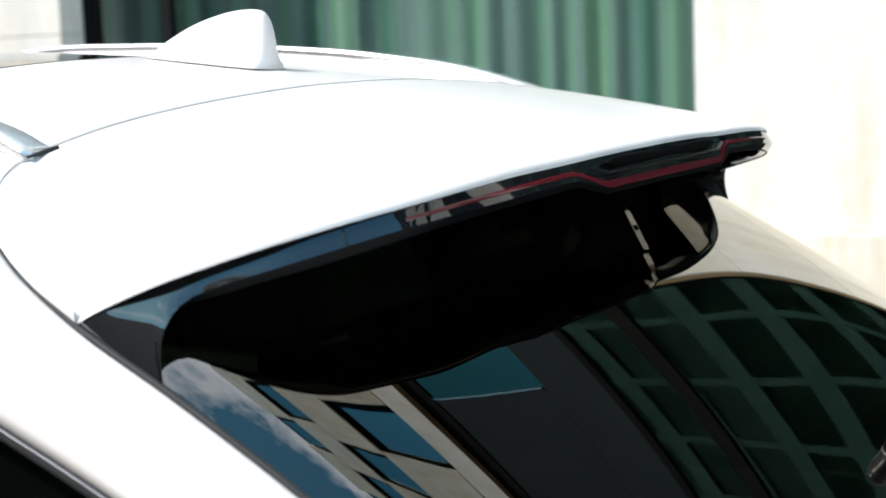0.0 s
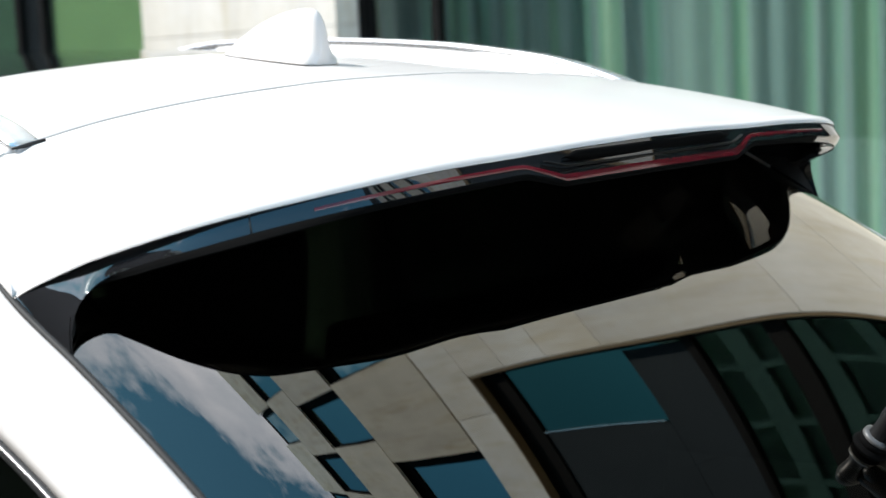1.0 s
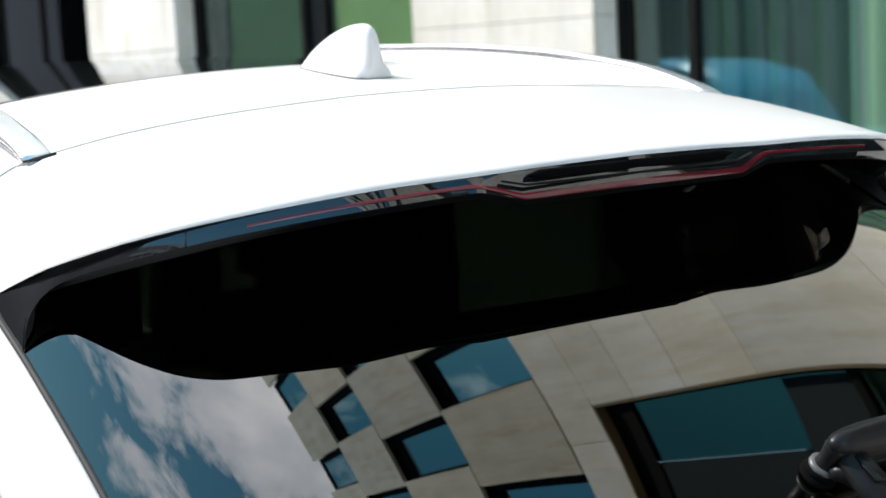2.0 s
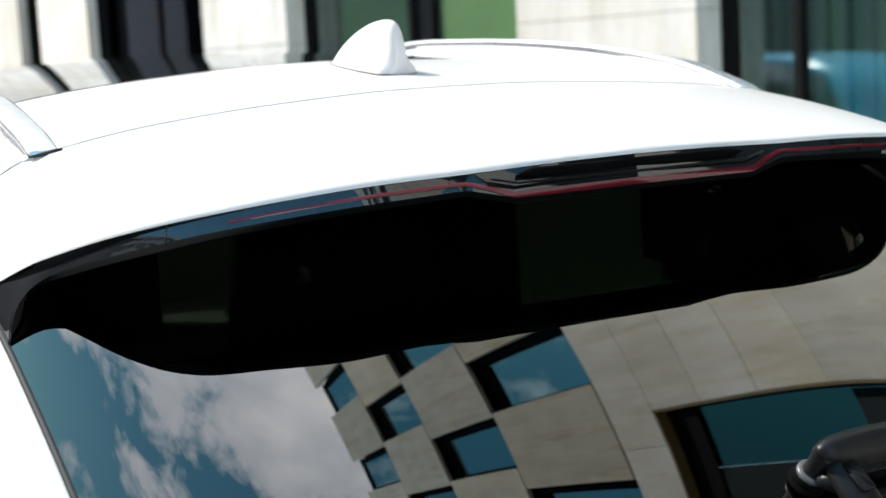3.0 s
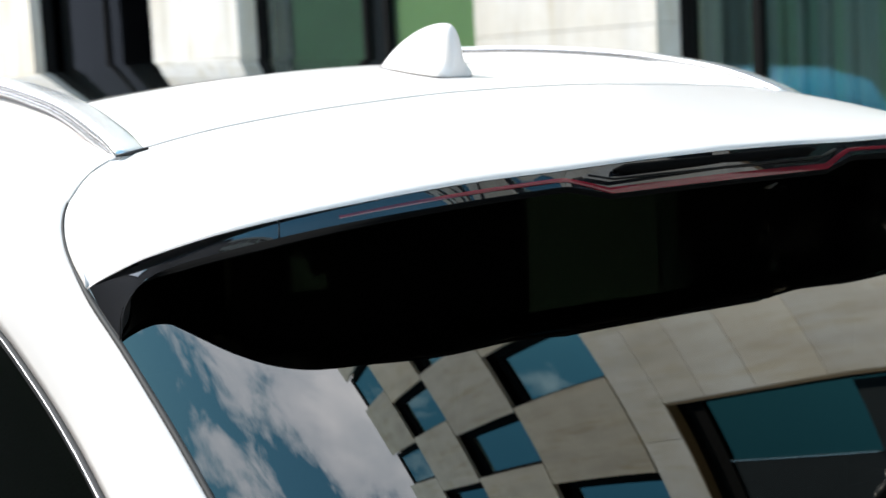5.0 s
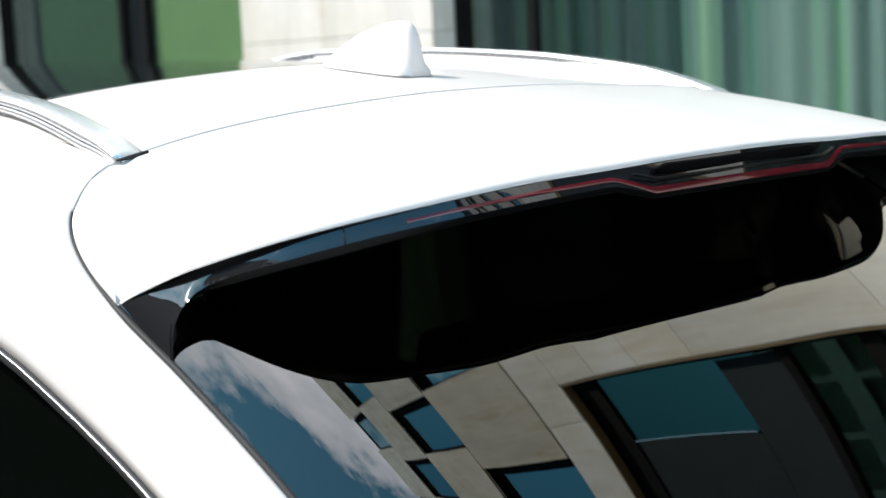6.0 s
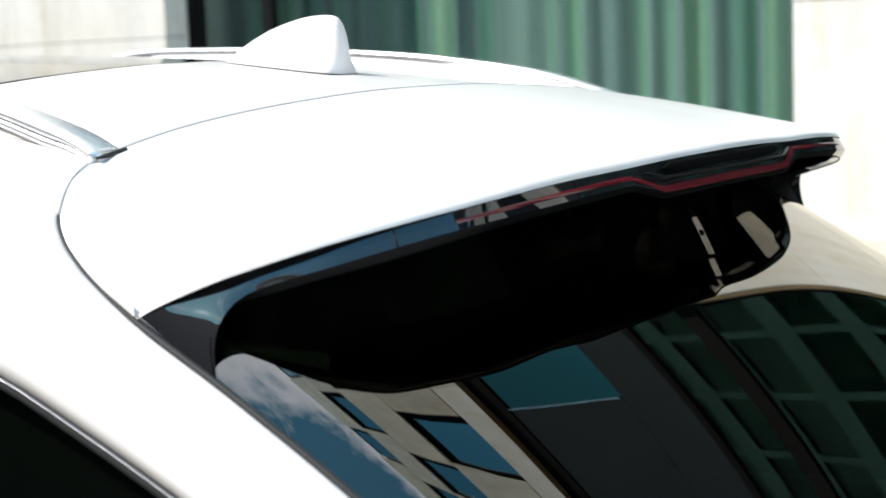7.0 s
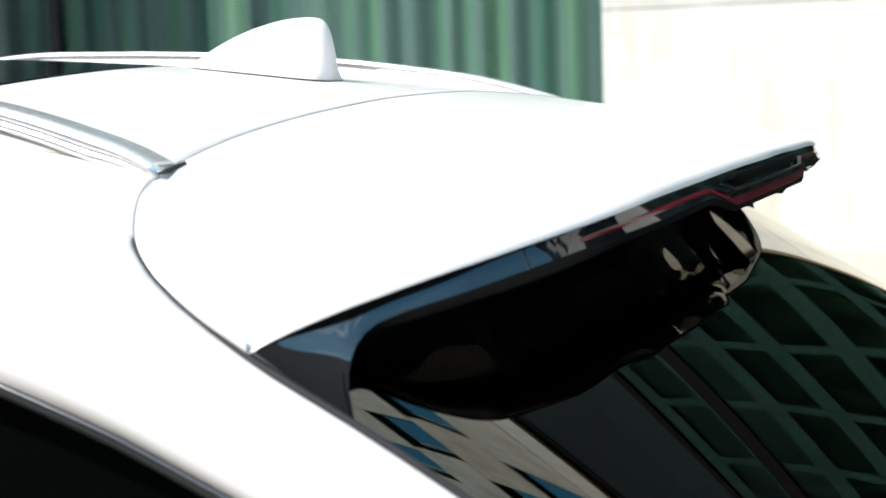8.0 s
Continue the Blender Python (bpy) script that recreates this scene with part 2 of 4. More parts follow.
BLIND_DARK = mat("dark_green_blind", (0.05, 0.13, 0.06), 0.8, vary=0.2, scale=2)
STONE_G = mat("grey_green_stone", (0.27, 0.31, 0.285), 0.8, vary=0.15, scale=0.8, bump=0.2, bscale=20)
DARK_MASS = mat("dark_mass", (0.035, 0.037, 0.040), 0.7, vary=0.3, scale=0.15, spec=0.2)
LIGHT_BLUE = mat("light_blue_paint", (0.08, 0.50, 0.80), 0.3, coat=0.6, vary=0.05, scale=3)
PAVING = mat("grey_paving", (0.40, 0.375, 0.335), 0.8, vary=0.25, scale=0.8, bump=0.3, bscale=40)


# ---- helpers of this scene ----
def part(name, bm, material, parent=None, label="", smooth=True, thick=0.0, bevel=0.0):
    """Links a bmesh as one mesh object, under a thing or a part."""
    me = bpy.data.meshes.new(name)
    bm.normal_update()
    if parent and parent.name.split(".")[0] in ("car", "spoiler"):
        mid = Vector((0, 1.2, 1.1)) if parent.location.y < 3 else Vector(parent.location) + Vector((0, 0, 0.7))
        if sum((f.calc_center_median() - mid).dot(f.normal) * f.calc_area() for f in bm.faces) < 0:
            bmesh.ops.reverse_faces(bm, faces=bm.faces)
            bm.normal_update()
    bm.to_mesh(me)
    bm.free()
    me.materials.append(material)
    if smooth:
        for f in me.polygons:
            f.use_smooth = True
    ob = new(name, me)
    if parent:
        ob.parent = parent
        ob.matrix_parent_inverse = parent.matrix_basis.inverted()
    if thick:
        md = ob.modifiers.new("thickness", "SOLIDIFY")
        md.thickness, md.offset = thick, -1
    if bevel:
        md = ob.modifiers.new("edge", "BEVEL")
        md.width, md.segments, md.limit_method = bevel, 2, "ANGLE"
    if label:
        ob["label"] = label
    return ob


def thing(name, at, label, category, group="", kind=""):
    e = new(name)
    e.location = at
    e.matrix_basis = Matrix.Translation(at)
    return tagged(e, label, category, group, kind)


def grid(rows, close=False):
    """A sheet through rows of points of equal number."""
    bm = bmesh.new()
    vs = [[bm.verts.new(p) for p in r] for r in rows]
    for a, b in zip(vs, vs[1:]):
        for i in range(len(a) - 1 + close):
            j = (i + 1) % len(a)
            q = [a[i], a[j], b[j], b[i]]
            if len({v.co.to_tuple(6) for v in q}) >= 3:
                bm.faces.new(q)
    bmesh.ops.remove_doubles(bm, verts=bm.verts, dist=1e-5)
    return bm


def box(x0, x1, y0, y1, z0, z1, bm=None):
    bm = bm or bmesh.new()
    v = [bm.verts.new((x, y, z)) for x in (x0, x1) for y in (y0, y1) for z in (z0, z1)]
    for f in ((0, 1, 3, 2), (4, 6, 7, 5), (0, 4, 5, 1), (2, 3, 7, 6), (0, 2, 6, 4), (1, 5, 7, 3)):
        bm.faces.new([v[i] for i in f])
    return bm


def tube(path, ru, rv, n=10, up=(0, 0, 1)):
    """A bar with an oval section along a path."""
    rows, P = [], [Vector(p) for p in path]
    for i, p in enumerate(P):
        d = (P[min(i + 1, len(P) - 1)] - P[max(i - 1, 0)]).normalized()
        s = d.cross(Vector(up)).normalized()
        w = s.cross(d)
        a = ru[i] if isinstance(ru, (list, tuple)) else ru
        b = rv[i] if isinstance(rv, (list, tuple)) else rv
        rows.append([p + s * a * math.cos(k * math.tau / n) + w * b * math.sin(k * math.tau / n) for k in range(n)])
    bm = grid(rows, close=True)
    for r in (rows[0], rows[-1]):
        vs = [min(bm.verts, key=lambda v: (v.co - Vector(q)).length) for q in r]
        try:
            bm.faces.new(vs)
        except ValueError:
            pass
    bmesh.ops.recalc_face_normals(bm, faces=bm.faces)
    return bm


def curve(v, xs, ys):
    """A smooth line through a table."""
    n = len(xs)
    if v <= xs[0]:
        return ys[0] + (v - xs[0]) * (ys[1] - ys[0]) / (xs[1] - xs[0])
    if v >= xs[-1]:
        return ys[-1] + (v - xs[-1]) * (ys[-1] - ys[-2]) / (xs[-1] - xs[-2])
    i = max(k for k in range(n - 1) if xs[k] <= v)
    h = xs[i + 1] - xs[i]
    t = (v - xs[i]) / h

    def slope(k):
        a, b = max(k - 1, 0), min(k + 1, n - 1)
        return (ys[b] - ys[a]) / (xs[b] - xs[a])
    return (2 * t**3 - 3 * t * t + 1) * ys[i] + (t**3 - 2 * t * t + t) * h * slope(i) + (3 * t * t - 2 * t**3) * ys[i + 1] + (t**3 - t * t) * h * slope(i + 1)


def along(points, n):
    """n points spaced evenly along a smooth line through points."""
    P = [Vector(p) for p in points]
    s = [0.0]
    for a, b in zip(P, P[1:]):
        s.append(s[-1] + (b - a).length)
    return [Vector([curve(s[-1] * k / (n - 1), s, [p[c] for p in P]) for c in range(3)]) for k in range(n)]


def mirrored(bm):
    for v in bm.verts:
        v.co.x = -v.co.x
    bmesh.ops.reverse_faces(bm, faces=bm.faces)
    return bm


def lin(a, b, n):
    return [a + (b - a) * k / (n - 1) for k in range(n)]

# ---- the white car: surfaces ----
KERB_FULL = 0.2


def swell(x):
    """How far the spoiler's kerb-side corner stands out beyond the other one."""
    return curve(x, (0.2, 0.30, 0.38, 0.45, 0.52, 0.57, 0.602), (0, 0.003, 0.009, 0.017, 0.021, 0.012, 0)) if 0.2 < x < 0.602 else 0.0


def roof_z(x, y):
    c = curve(y, (-0.26, -0.1, 0.12, 0.25, 0.42, 0.7, 1.0, 1.25, 1.6, 2.0), (1.694, 1.722, 1.7545, 1.771, 1.789, 1.808, 1.820, 1.821, 1.80, 1.75))
    drop = curve(abs(x), (0, 0.1, 0.2, 0.3, 0.4, 0.48, 0.50, 0.55, 0.6, 0.65, 0.69), (0, 0.002, 0.0073, 0.0148, 0.026, 0.040, 0.045, 0.070, 0.120, 0.19, 0.26))
    return c - drop * (1 - KERB_FULL * min(1, max(0, x - 0.15) / 0.25))


def glass_z(x, y):
    u = y + 0.3
    return (1.5101 + 0.6364 * u - 0.3180 * u * u + 0.2843 * u**3 - 0.0981 * x * x - 0.6940 * x**4 + 2.8417 * x**6 - 5.2659 * x**8
            - 0.0026 * x * x * u + 0.0466 * x * x * u * u - 0.0374 * x**4 * u)


def seam_y(x):
    return curve(abs(x), (0, 0.1, 0.2, 0.3, 0.4, 0.48, 0.50), (0.1226, 0.1276, 0.130, 0.1314, 0.1312, 0.130, 0.128))


EDGE_X = (0, 0.1, 0.2, 0.3, 0.397, 0.493, 0.549, 0.581, 0.595, 0.602)


def edge_y(x):
    """The spoiler's trailing edge in plan."""
    return curve(abs(x), EDGE_X, (-0.230, -0.2225, -0.2155, -0.2095, -0.191, -0.1434, -0.084, -0.035, -0.015, -0.003)) - swell(x)


def edge_z(x):
    """The lower side of the white trailing edge."""
    return curve(abs(x), EDGE_X, (1.6838, 1.6817, 1.6782, 1.6752, 1.6662, 1.649, 1.627, 1.608, 1.599, 1.592)) + 0.40 * swell(x)


# the line of the shut gap, from the rail's end over the spoiler's corner and down the rear window's side
GAP = [(-0.498, 0.128, 1.716), (-0.543, 0.122, 1.695), (-0.579, 0.101, 1.663), (-0.596, 0.061, 1.631), (-0.602, -0.003, 1.592),
       (-0.602, -0.097, 1.5435), (-0.602, -0.200, 1.486), (-0.602, -0.295, 1.426), (-0.603, -0.390, 1.362), (-0.606, -0.500, 1.283), (-0.610, -0.600, 1.205)]
car = thing("car", (0, 1.3, 0), "glossy white off-road car with a roof spoiler, parked at the kerb", "car")

# roof skin behind the sunroof
SUNROOF_Y = 0.455
rows = []
for k in range(25):
    f = k / 24
    rows.append([(x, seam_y(x) + 0.002 + (SUNROOF_Y + 0.012 * (1 - (x / 0.5) ** 2) - seam_y(x)) * f, 0) for x in lin(-0.5, 0.5, 41)])
rows = [[(x, y, roof_z(x, y)) for x, y, z in r] for r in rows]
part("roof", grid(rows), WHITE, car, thick=0.02)
rows = [[(x, y, roof_z(x, y) - 0.001) for x in lin(-0.5, 0.5, 31)] for y in lin(SUNROOF_Y - 0.02, 1.95, 30)]
for r in rows[:1]:
    r[:] = [(x, SUNROOF_Y + 0.012 * (1 - (x / 0.5) ** 2) + 0.004, roof_z(x, SUNROOF_Y)) for x, y, z in r]
part("sunroof", grid(rows), ROOF_GLASS, car, "dark panorama glass roof", thick=0.02)

# spoiler: white top skin, black lower skin
gap_side = along(GAP[:5], 81)
spoiler = new("spoiler", bpy.data.meshes.new("spoiler"))
spoiler.parent = car
spoiler.matrix_parent_inverse = car.matrix_basis.inverted()
spoiler["label"] = "white rear spoiler with a gloss black underside"
spoiler.data.materials.append(WHITE)
N = 73
LIP = 0.010
cols = []
for k in range(N):
    x = math.sin(math.pi / 2 * (2 * k / (N - 1) - 1)) * 0.602
    if abs(x) < 0.5:
        fy = seam_y(x) - 0.002
        fz = roof_z(x, fy)
    else:
        g = min(gap_side[8:], key=lambda p: abs(p.x + abs(x)))
        fy, fz = g.y, g.z
    by, bz = edge_y(x) + 0.0155 * min(1, (0.602 - abs(x)) / 0.05), edge_z(x) + LIP * min(1, (0.602 - abs(x)) / 0.04 + 0.02)
    ef, eb = fz - roof_z(x, fy), bz - roof_z(x, by)
    col = []
    for j in range(29):
        f = j / 28
        y = fy + (by - fy) * f
        col.append((x, y, roof_z(x, y) + ef * (1 - f) ** 2 + eb * f * f))
    cols.append(col)
rows = [[c[j] for c in cols] for j in range(29)]
last = rows[-1]


def lip(d, f):
    """A line below the trailing edge: d outwards, f of the lip's height down."""
    out = []
    for x, y, z in last:
        e = d * min(1, max(0.0, (0.602 - abs(x)) / 0.05))
        slope = (edge_y(x + 0.002) - edge_y(x - 0.002)) / 0.004
        n = Vector((slope, -1, 0)).normalized()
        out.append((x + n.x * e, y + n.y * e, z + (edge_z(x) - z) * f))
    return out


rows += [lip(0.0040, 0.06), lip(0.0080, 0.17), lip(0.0118, 0.35), lip(0.0146, 0.58), lip(0.0161, 0.82), lip(0.0164, 1.0)]
bm = grid(rows)
bm.to_mesh(spoiler.data)
bm.free()
for f in spoiler.data.polygons:
    f.use_smooth = True

# the lower edge of the black rear face, with the centre housing standing out
LOW = [(0.6023, -0.0857, 1.551), (0.5945, -0.0780, 1.5780), (0.580, -0.0765, 1.5985), (0.5605, -0.0850, 1.6120), (0.5165, -0.1370, 1.6300),
       (0.4395, -0.1830, 1.6463), (0.3205, -0.2170, 1.6586), (0.210, -0.2260, 1.6637), (0.197, -0.2280, 1.6637), (0.150, -0.2355, 1.6532), (0.0, -0.2385, 1.6542)]


def low_line(n):
    half = along([(-x, y, z) for x, y, z in LOW[:8]], n - 16) + [Vector((-x, y, z)) for x, y, z in LOW[8:9]]
    a, b, c = (Vector((-p[0], p[1], p[2])) for p in LOW[8:11])
    half += [a.lerp(b, k / 5) for k in range(1, 6)] + [b.lerp(c, k / 10) for k in range(1, 11)]
    return half


half_low = low_line(60)
def top_line(half):
    """Points of the white edge, each square across from a point of the lower edge; fanned out over the foot."""
    def point(x):
        return Vector((-x, edge_y(-x) + 0.0005, edge_z(-x) + 0.0008))
    marks = [point(0.602 * k / 600) for k in range(601)]

    def square(q):
        return -min(marks, key=lambda m: (m.x - q.x) ** 2 + (m.y - q.y) ** 2).x
    turn = next(k for k, q in enumerate(half) if abs(q.x) < 0.560)
    s = [0.0]
    for p, q in zip(half, half[1:turn + 1]):
        s.append(s[-1] + (q - p).length)
    x1 = square(half[turn])
    xs = [0.602 + (x1 - 0.602) * v / s[-1] for v in s] + [min(x1, square(q)) for q in half[turn + 1:]]
    return [point(x) for x in xs]


half_top = top_line(half_low)
plain_low = half_low + [Vector((-p.x, p.y, p.z)) for p in reversed(half_low[:-1])]
low = [p + Vector((0, -1, 0.40)) * swell(p.x) for p in plain_low]
top = half_top + [Vector((-p.x, p.y, p.z)) + Vector((0, -1, 0.40)) * swell(-p.x) for p in reversed(half_top[:-1])]
rows = []
for j in range(11):
    f = j / 10
    r = []
    for p, q in zip(top, low):
        k = min(1, max(0, (abs(q.x) - 0.34) / 0.20))
        bulge = 0.0006 * k * k * (3 - 2 * k) * math.sin(math.pi * f)
        r.append(p.lerp(q, f) + Vector((math.copysign(0.6, q.x), -0.8, 0)) * bulge)
    rows.append(r)
LIP_X = (0, 0.13, 0.20, 0.25, 0.30, 0.35, 0.40, 0.43, 0.46, 0.495, 0.523, 0.55, 0.576, 0.602)
LIP_Y = (0.0025, 0.0020, 0.0016, 0.0010, 0.0006, 0.0, -0.0030, -0.0065, -0.0098, -0.0105, -0.0065, -0.0045, 0.0068, 0.0018)
foot = [min(1, max(0, (0.598 - abs(p.x)) / 0.05)) for p in plain_low]
lower = [p + Vector((0, curve(abs(p.x), LIP_X, LIP_Y), -0.005 * k)) for p, k in zip(plain_low, foot)]
lip_rows = [[p.lerp(q, f) + Vector((0, -0.0012, 0)) * (k * math.sin(math.pi * f)) for p, q, k in zip(low, lower, foot)] for f in lin(0, 1, 6)]
# One lip, two blacks: its shade painted near-black, then gloss at the kerb end.
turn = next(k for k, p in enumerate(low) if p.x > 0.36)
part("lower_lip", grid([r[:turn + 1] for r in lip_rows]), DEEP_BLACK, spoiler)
part("lower_lip", grid([r[turn:] for r in lip_rows]), BLACK_GLOSS, spoiler)
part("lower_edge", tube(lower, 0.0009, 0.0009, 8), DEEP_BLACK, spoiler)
part("rear_face", grid(rows), BLACK_GLOSS, spoiler, "gloss black rear face of the spoiler")
FOOT_X = 0.565
rows = [lower]
for j in range(1, 21):
    f = j / 20
    r = []
    for p, e in zip(lower, plain_low):
        s = min(1, max(0, (abs(p.x) - 0.535) / 0.067))
        yi = 0.03 - 0.105 * s * s * (3 - 2 * s)
        xi = p.x * (1 - 0.012 * s)
        q = Vector((xi, max(yi, p.y), glass_z(xi, max(yi, p.y)) + 0.003))
        # steep behind the lip, then nearly level
        fz = f * s + (1 - s) * (4.0 * f if f < 0.2 else 0.80 + 0.25 * (f - 0.2))
        u = Vector((p.x + (q.x - p.x) * f, p.y + (q.y - p.y) * f, p.z + (q.z - p.z) * fz))
        # kept inside the spoiler's shell towards its ends
        if abs(u.x) > 0.36:
            u.z = max(min(u.z, edge_z(abs(u.x)) - 0.004 - 0.004 * max(0, 1 - f * 8)), min(u.z, glass_z(u.x, u.y) + 0.003))
        if u.y < max(e.y + 0.003, edge_y(-abs(p.x)) + 0.004 if abs(p.x) < FOOT_X else -1):
            u.z = min(u.z, p.z + 0.0003)
        r.append(u)
    rows.append(r)
inside = [k for k, p in enumerate(lower) if abs(p.x) <= FOOT_X]
part("underside", grid([r[inside[0]:inside[-1] + 1] for r in rows]), BLACK_GLOSS, spoiler, "gloss black lower skin")
for a, b in ((0, inside[0] + 1), (inside[-1], len(lower))):
    part("foot", grid([r[a:b] for r in rows]), BLACK_UNDER, spoiler, "black inner side of the spoiler's foot")
# a level gloss plate inside the spoiler's kerb-side end, over the foot
rim = [(x, min(lower, key=lambda p: abs(p.x - x)).y + 0.008, curve(x, (0.35, 0.42, 0.49), (-0.125, -0.080, -0.040))) for x in lin(0.35, 0.49, 16)]
part("end_plate", grid([[(x, y + (y1 - y) * f, 1.6440 - 0.0015 * math.cos(f * 3)) for x, y, y1 in rim] for f in lin(0, 1, 7)]), BLACK_GLOSS, spoiler, "gloss black plate inside the spoiler's end")
# a rib under the centre housing's kerb side: two slanting gloss plates with a gap, and a near-black disc painting in
# the screw hole's shade
for y0, y1, x0, z0 in ((-0.214, -0.190, 0.164, 1.637), (-0.186, -0.122, 0.154, 1.629)):
    part("rib", grid([[(x0 + 0.28 * (y + 0.20) + dx, y, z0 + 0.155 * dx) for dx in (-0.013, 0.0, 0.013)] for y in lin(y0, y1, 8)]), BLACK_GLOSS, spoiler, smooth=False)
hole = bmesh.new()
bmesh.ops.create_cone(hole, cap_ends=True, segments=16, radius1=0.0036, radius2=0.0036, depth=0.003, matrix=pose(0.165, -0.156, 1.6285))
part("screw_hole", hole, DEEP_BLACK, spoiler, smooth=False)
# brake light: a red lens strip along the rear face and round the centre housing
strip = []
for a, b in zip(top, low):
    if -0.43 < b.x < 0.39:
        h = min(1, max(0, (0.200 - abs(b.x)) / 0.045))
        m = 0.60 + 0.31 * h
        tall = (b - a).length
        w = (0.0025 + 0.0010 * h - 0.0011 * max(0, (abs(b.x) - 0.16) / 0.30)) / tall
        strip.append([a.lerp(b, m + k * w) + Vector((0, -0.0004 - 0.0004 * (1 - k * k), 0.0003)) for k in (-1, -0.6, 0, 0.6, 1)])
part("brake_light", grid(strip), RED_LENS, spoiler, "unlit red brake light strip")
for s in (-1, 1):
    i = min(range(len(low)), key=lambda k: abs(low[k].x - s * 0.478))
    part("joint", tube([top[i], low[i]], 0.0009, 0.0009, 6), RUBBER, spoiler)
# the slot in the centre housing, its recess shade painted as a near-black bar, with a ledge over the light bar
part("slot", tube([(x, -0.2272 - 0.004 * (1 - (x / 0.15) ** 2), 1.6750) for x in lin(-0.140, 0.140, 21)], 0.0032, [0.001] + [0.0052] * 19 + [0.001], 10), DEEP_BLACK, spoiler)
part("ledge", tube([(-0.172, -0.2272, 1.6727)] + [(x, -0.2330 - 0.0020 * (1 - (x / 0.145) ** 2), 1.6668) for x in lin(-0.145, 0.145, 21)] + [(0.172, -0.2272, 1.6727)], 0.0022, 0.0012, 8), BLACK_SATIN, spoiler)

# rear window
rows = []
side = along(GAP[4:], 41)
for p in side:
    x0 = abs(p.x) - 0.001
    rows.append([(x0 * q, p.y - 0.10 * (1 - q * q) * min(1, max(0, -p.y) / 0.3), 0) for q in lin(-1, 1, 41)])
rows.insert(0, [(0.597 * q, 0.05 - 0.048 * q**6, 0) for q in lin(-1, 1, 41)])
rows = [[(x, y, glass_z(x, y)) for x, y, z in r] for r in rows]
rear_window = part("rear_window", grid(rows), REAR_GLASS, car, "tinted rear window mirroring the buildings")


for k in range(11):
    y = -0.10 - 0.038 * k
    part("heating_line", tube([(x, y - 0.06 * (1 - (x / 0.55) ** 2), glass_z(x, y - 0.06 * (1 - (x / 0.55) ** 2)) - 0.002) for x in lin(-0.55, 0.55, 23)], 0.0005, 0.0004, 4), RUBBER, rear_window)


# body side: band from the gap and rail line to the window line
def shoulder(y):
    return Vector((-0.500, y, roof_z(0.5, y)))


inner = [shoulder(y) for y in (2.3, 2.0, 1.6, 1.2, 0.8, 0.5, 0.3)] + [Vector(p) for p in GAP]
outer = [Vector(p) for p in ((-0.64, 2.35, 1.40), (-0.660, 2.0, 1.560), (-0.672, 1.6, 1.625), (-0.676, 1.2, 1.652), (-0.676, 0.8, 1.655), (-0.675, 0.5, 1.640), (-0.672, 0.29, 1.610),
                             (-0.665, 0.154, 1.5755), (-0.663, 0.11, 1.561), (-0.660, 0.065, 1.545), (-0.658, 0.01, 1.522), (-0.657, -0.05, 1.497),
                             (-0.659, -0.13, 1.463), (-0.664, -0.22, 1.420), (-0.672, -0.31, 1.372), (-0.684, -0.40, 1.320), (-0.70, -0.51, 1.245), (-0.72, -0.61, 1.16))]
ins, outs = along(inner, 97), along(outer, 97)
cols = []
for a, b in zip(ins, outs):
    r = []
    for k in range(13):
        f = k / 12
        p = a.lerp(b, f)
        out = Vector((-0.55, 0, 0.83)) * 0.020 * math.sin(math.pi * f)
        r.append(p + out)
    cols.append(r)
for flip in (False, True):
    bm = grid(cols)
    if flip:
        mirrored(bm)
    part("body_side", bm, WHITE, car, thick=0.012)

# side windows
belt = along([(-0.80, 2.75, 1.02), (-0.84, 2.0, 1.04), (-0.85, 1.2, 1.06), (-0.84, 0.4, 1.09), (-0.82, 0.0, 1.12), (-0.76, -0.45, 1.16), (-0.71, -0.62, 1.145)], 97)
cols = []
for a, b in zip(outs, belt):
    cols.append([a.lerp(b, k / 8) + Vector((-0.022, 0, 0.006)) * math.sin(math.pi * k / 8) for k in range(9)])
for flip in (False, True):
    bm = grid([[p + Vector((0.006, 0, 0)) for p in r] for r in cols])
    if flip:
        mirrored(bm)
    part("side_window", bm, SIDE_GLASS, car, "dark tinted side glass")
    bm = tube([p + Vector((-0.002, 0, -0.003)) for p in outs], 0.0045, 0.005, 8)
    if flip:
        mirrored(bm)
    seal = part("window_seal", bm, RUBBER, car, "black window surround with a thin bright strip")
    bm = tube([p + Vector((-0.0055, 0, 0.0010)) for p in outs], 0.0015, 0.0015, 6)
    if flip:
        mirrored(bm)
    part("bright_strip", bm, CHROME, seal, "thin dull chrome strip")

# pillars and quarter trim behind the side glass
for s in (-1, 1):
    for y0, y1 in ((2.0, 2.40), (1.0, 1.62), (-0.60, 0.40)):
        strip = [[Vector((s * (abs(p.x) - 0.030), p.y, p.z)) for p in r] for r in cols if y0 <= r[0].y <= y1]
        part("pillar", grid(strip), INTERIOR, car, "dark pillar trim behind the glass", thick=0.006)

# gap fills: the upper shut line's shade painted pale grey, black seals beside the spoiler's foot and the rear window
line = along(GAP, 120)
for flip in (False, True):
    for name, seg, m in (("upper_gap", line[3:13], GAP_GREY), ("gap_seal", line[12:], RUBBER)):
        taper = [0.0015 * min(1, (k + 2) / 6) if m is GAP_GREY else 0.0015 + 0.0021 * min(1, max(0, (k - 12) / 8)) for k in range(len(seg))]
        bm = tube([p + Vector((-0.0005, 0, 0.0002)) for p in seg], taper, taper, 6)
        if flip:
            mirrored(bm)
        part(name, bm, m, car)
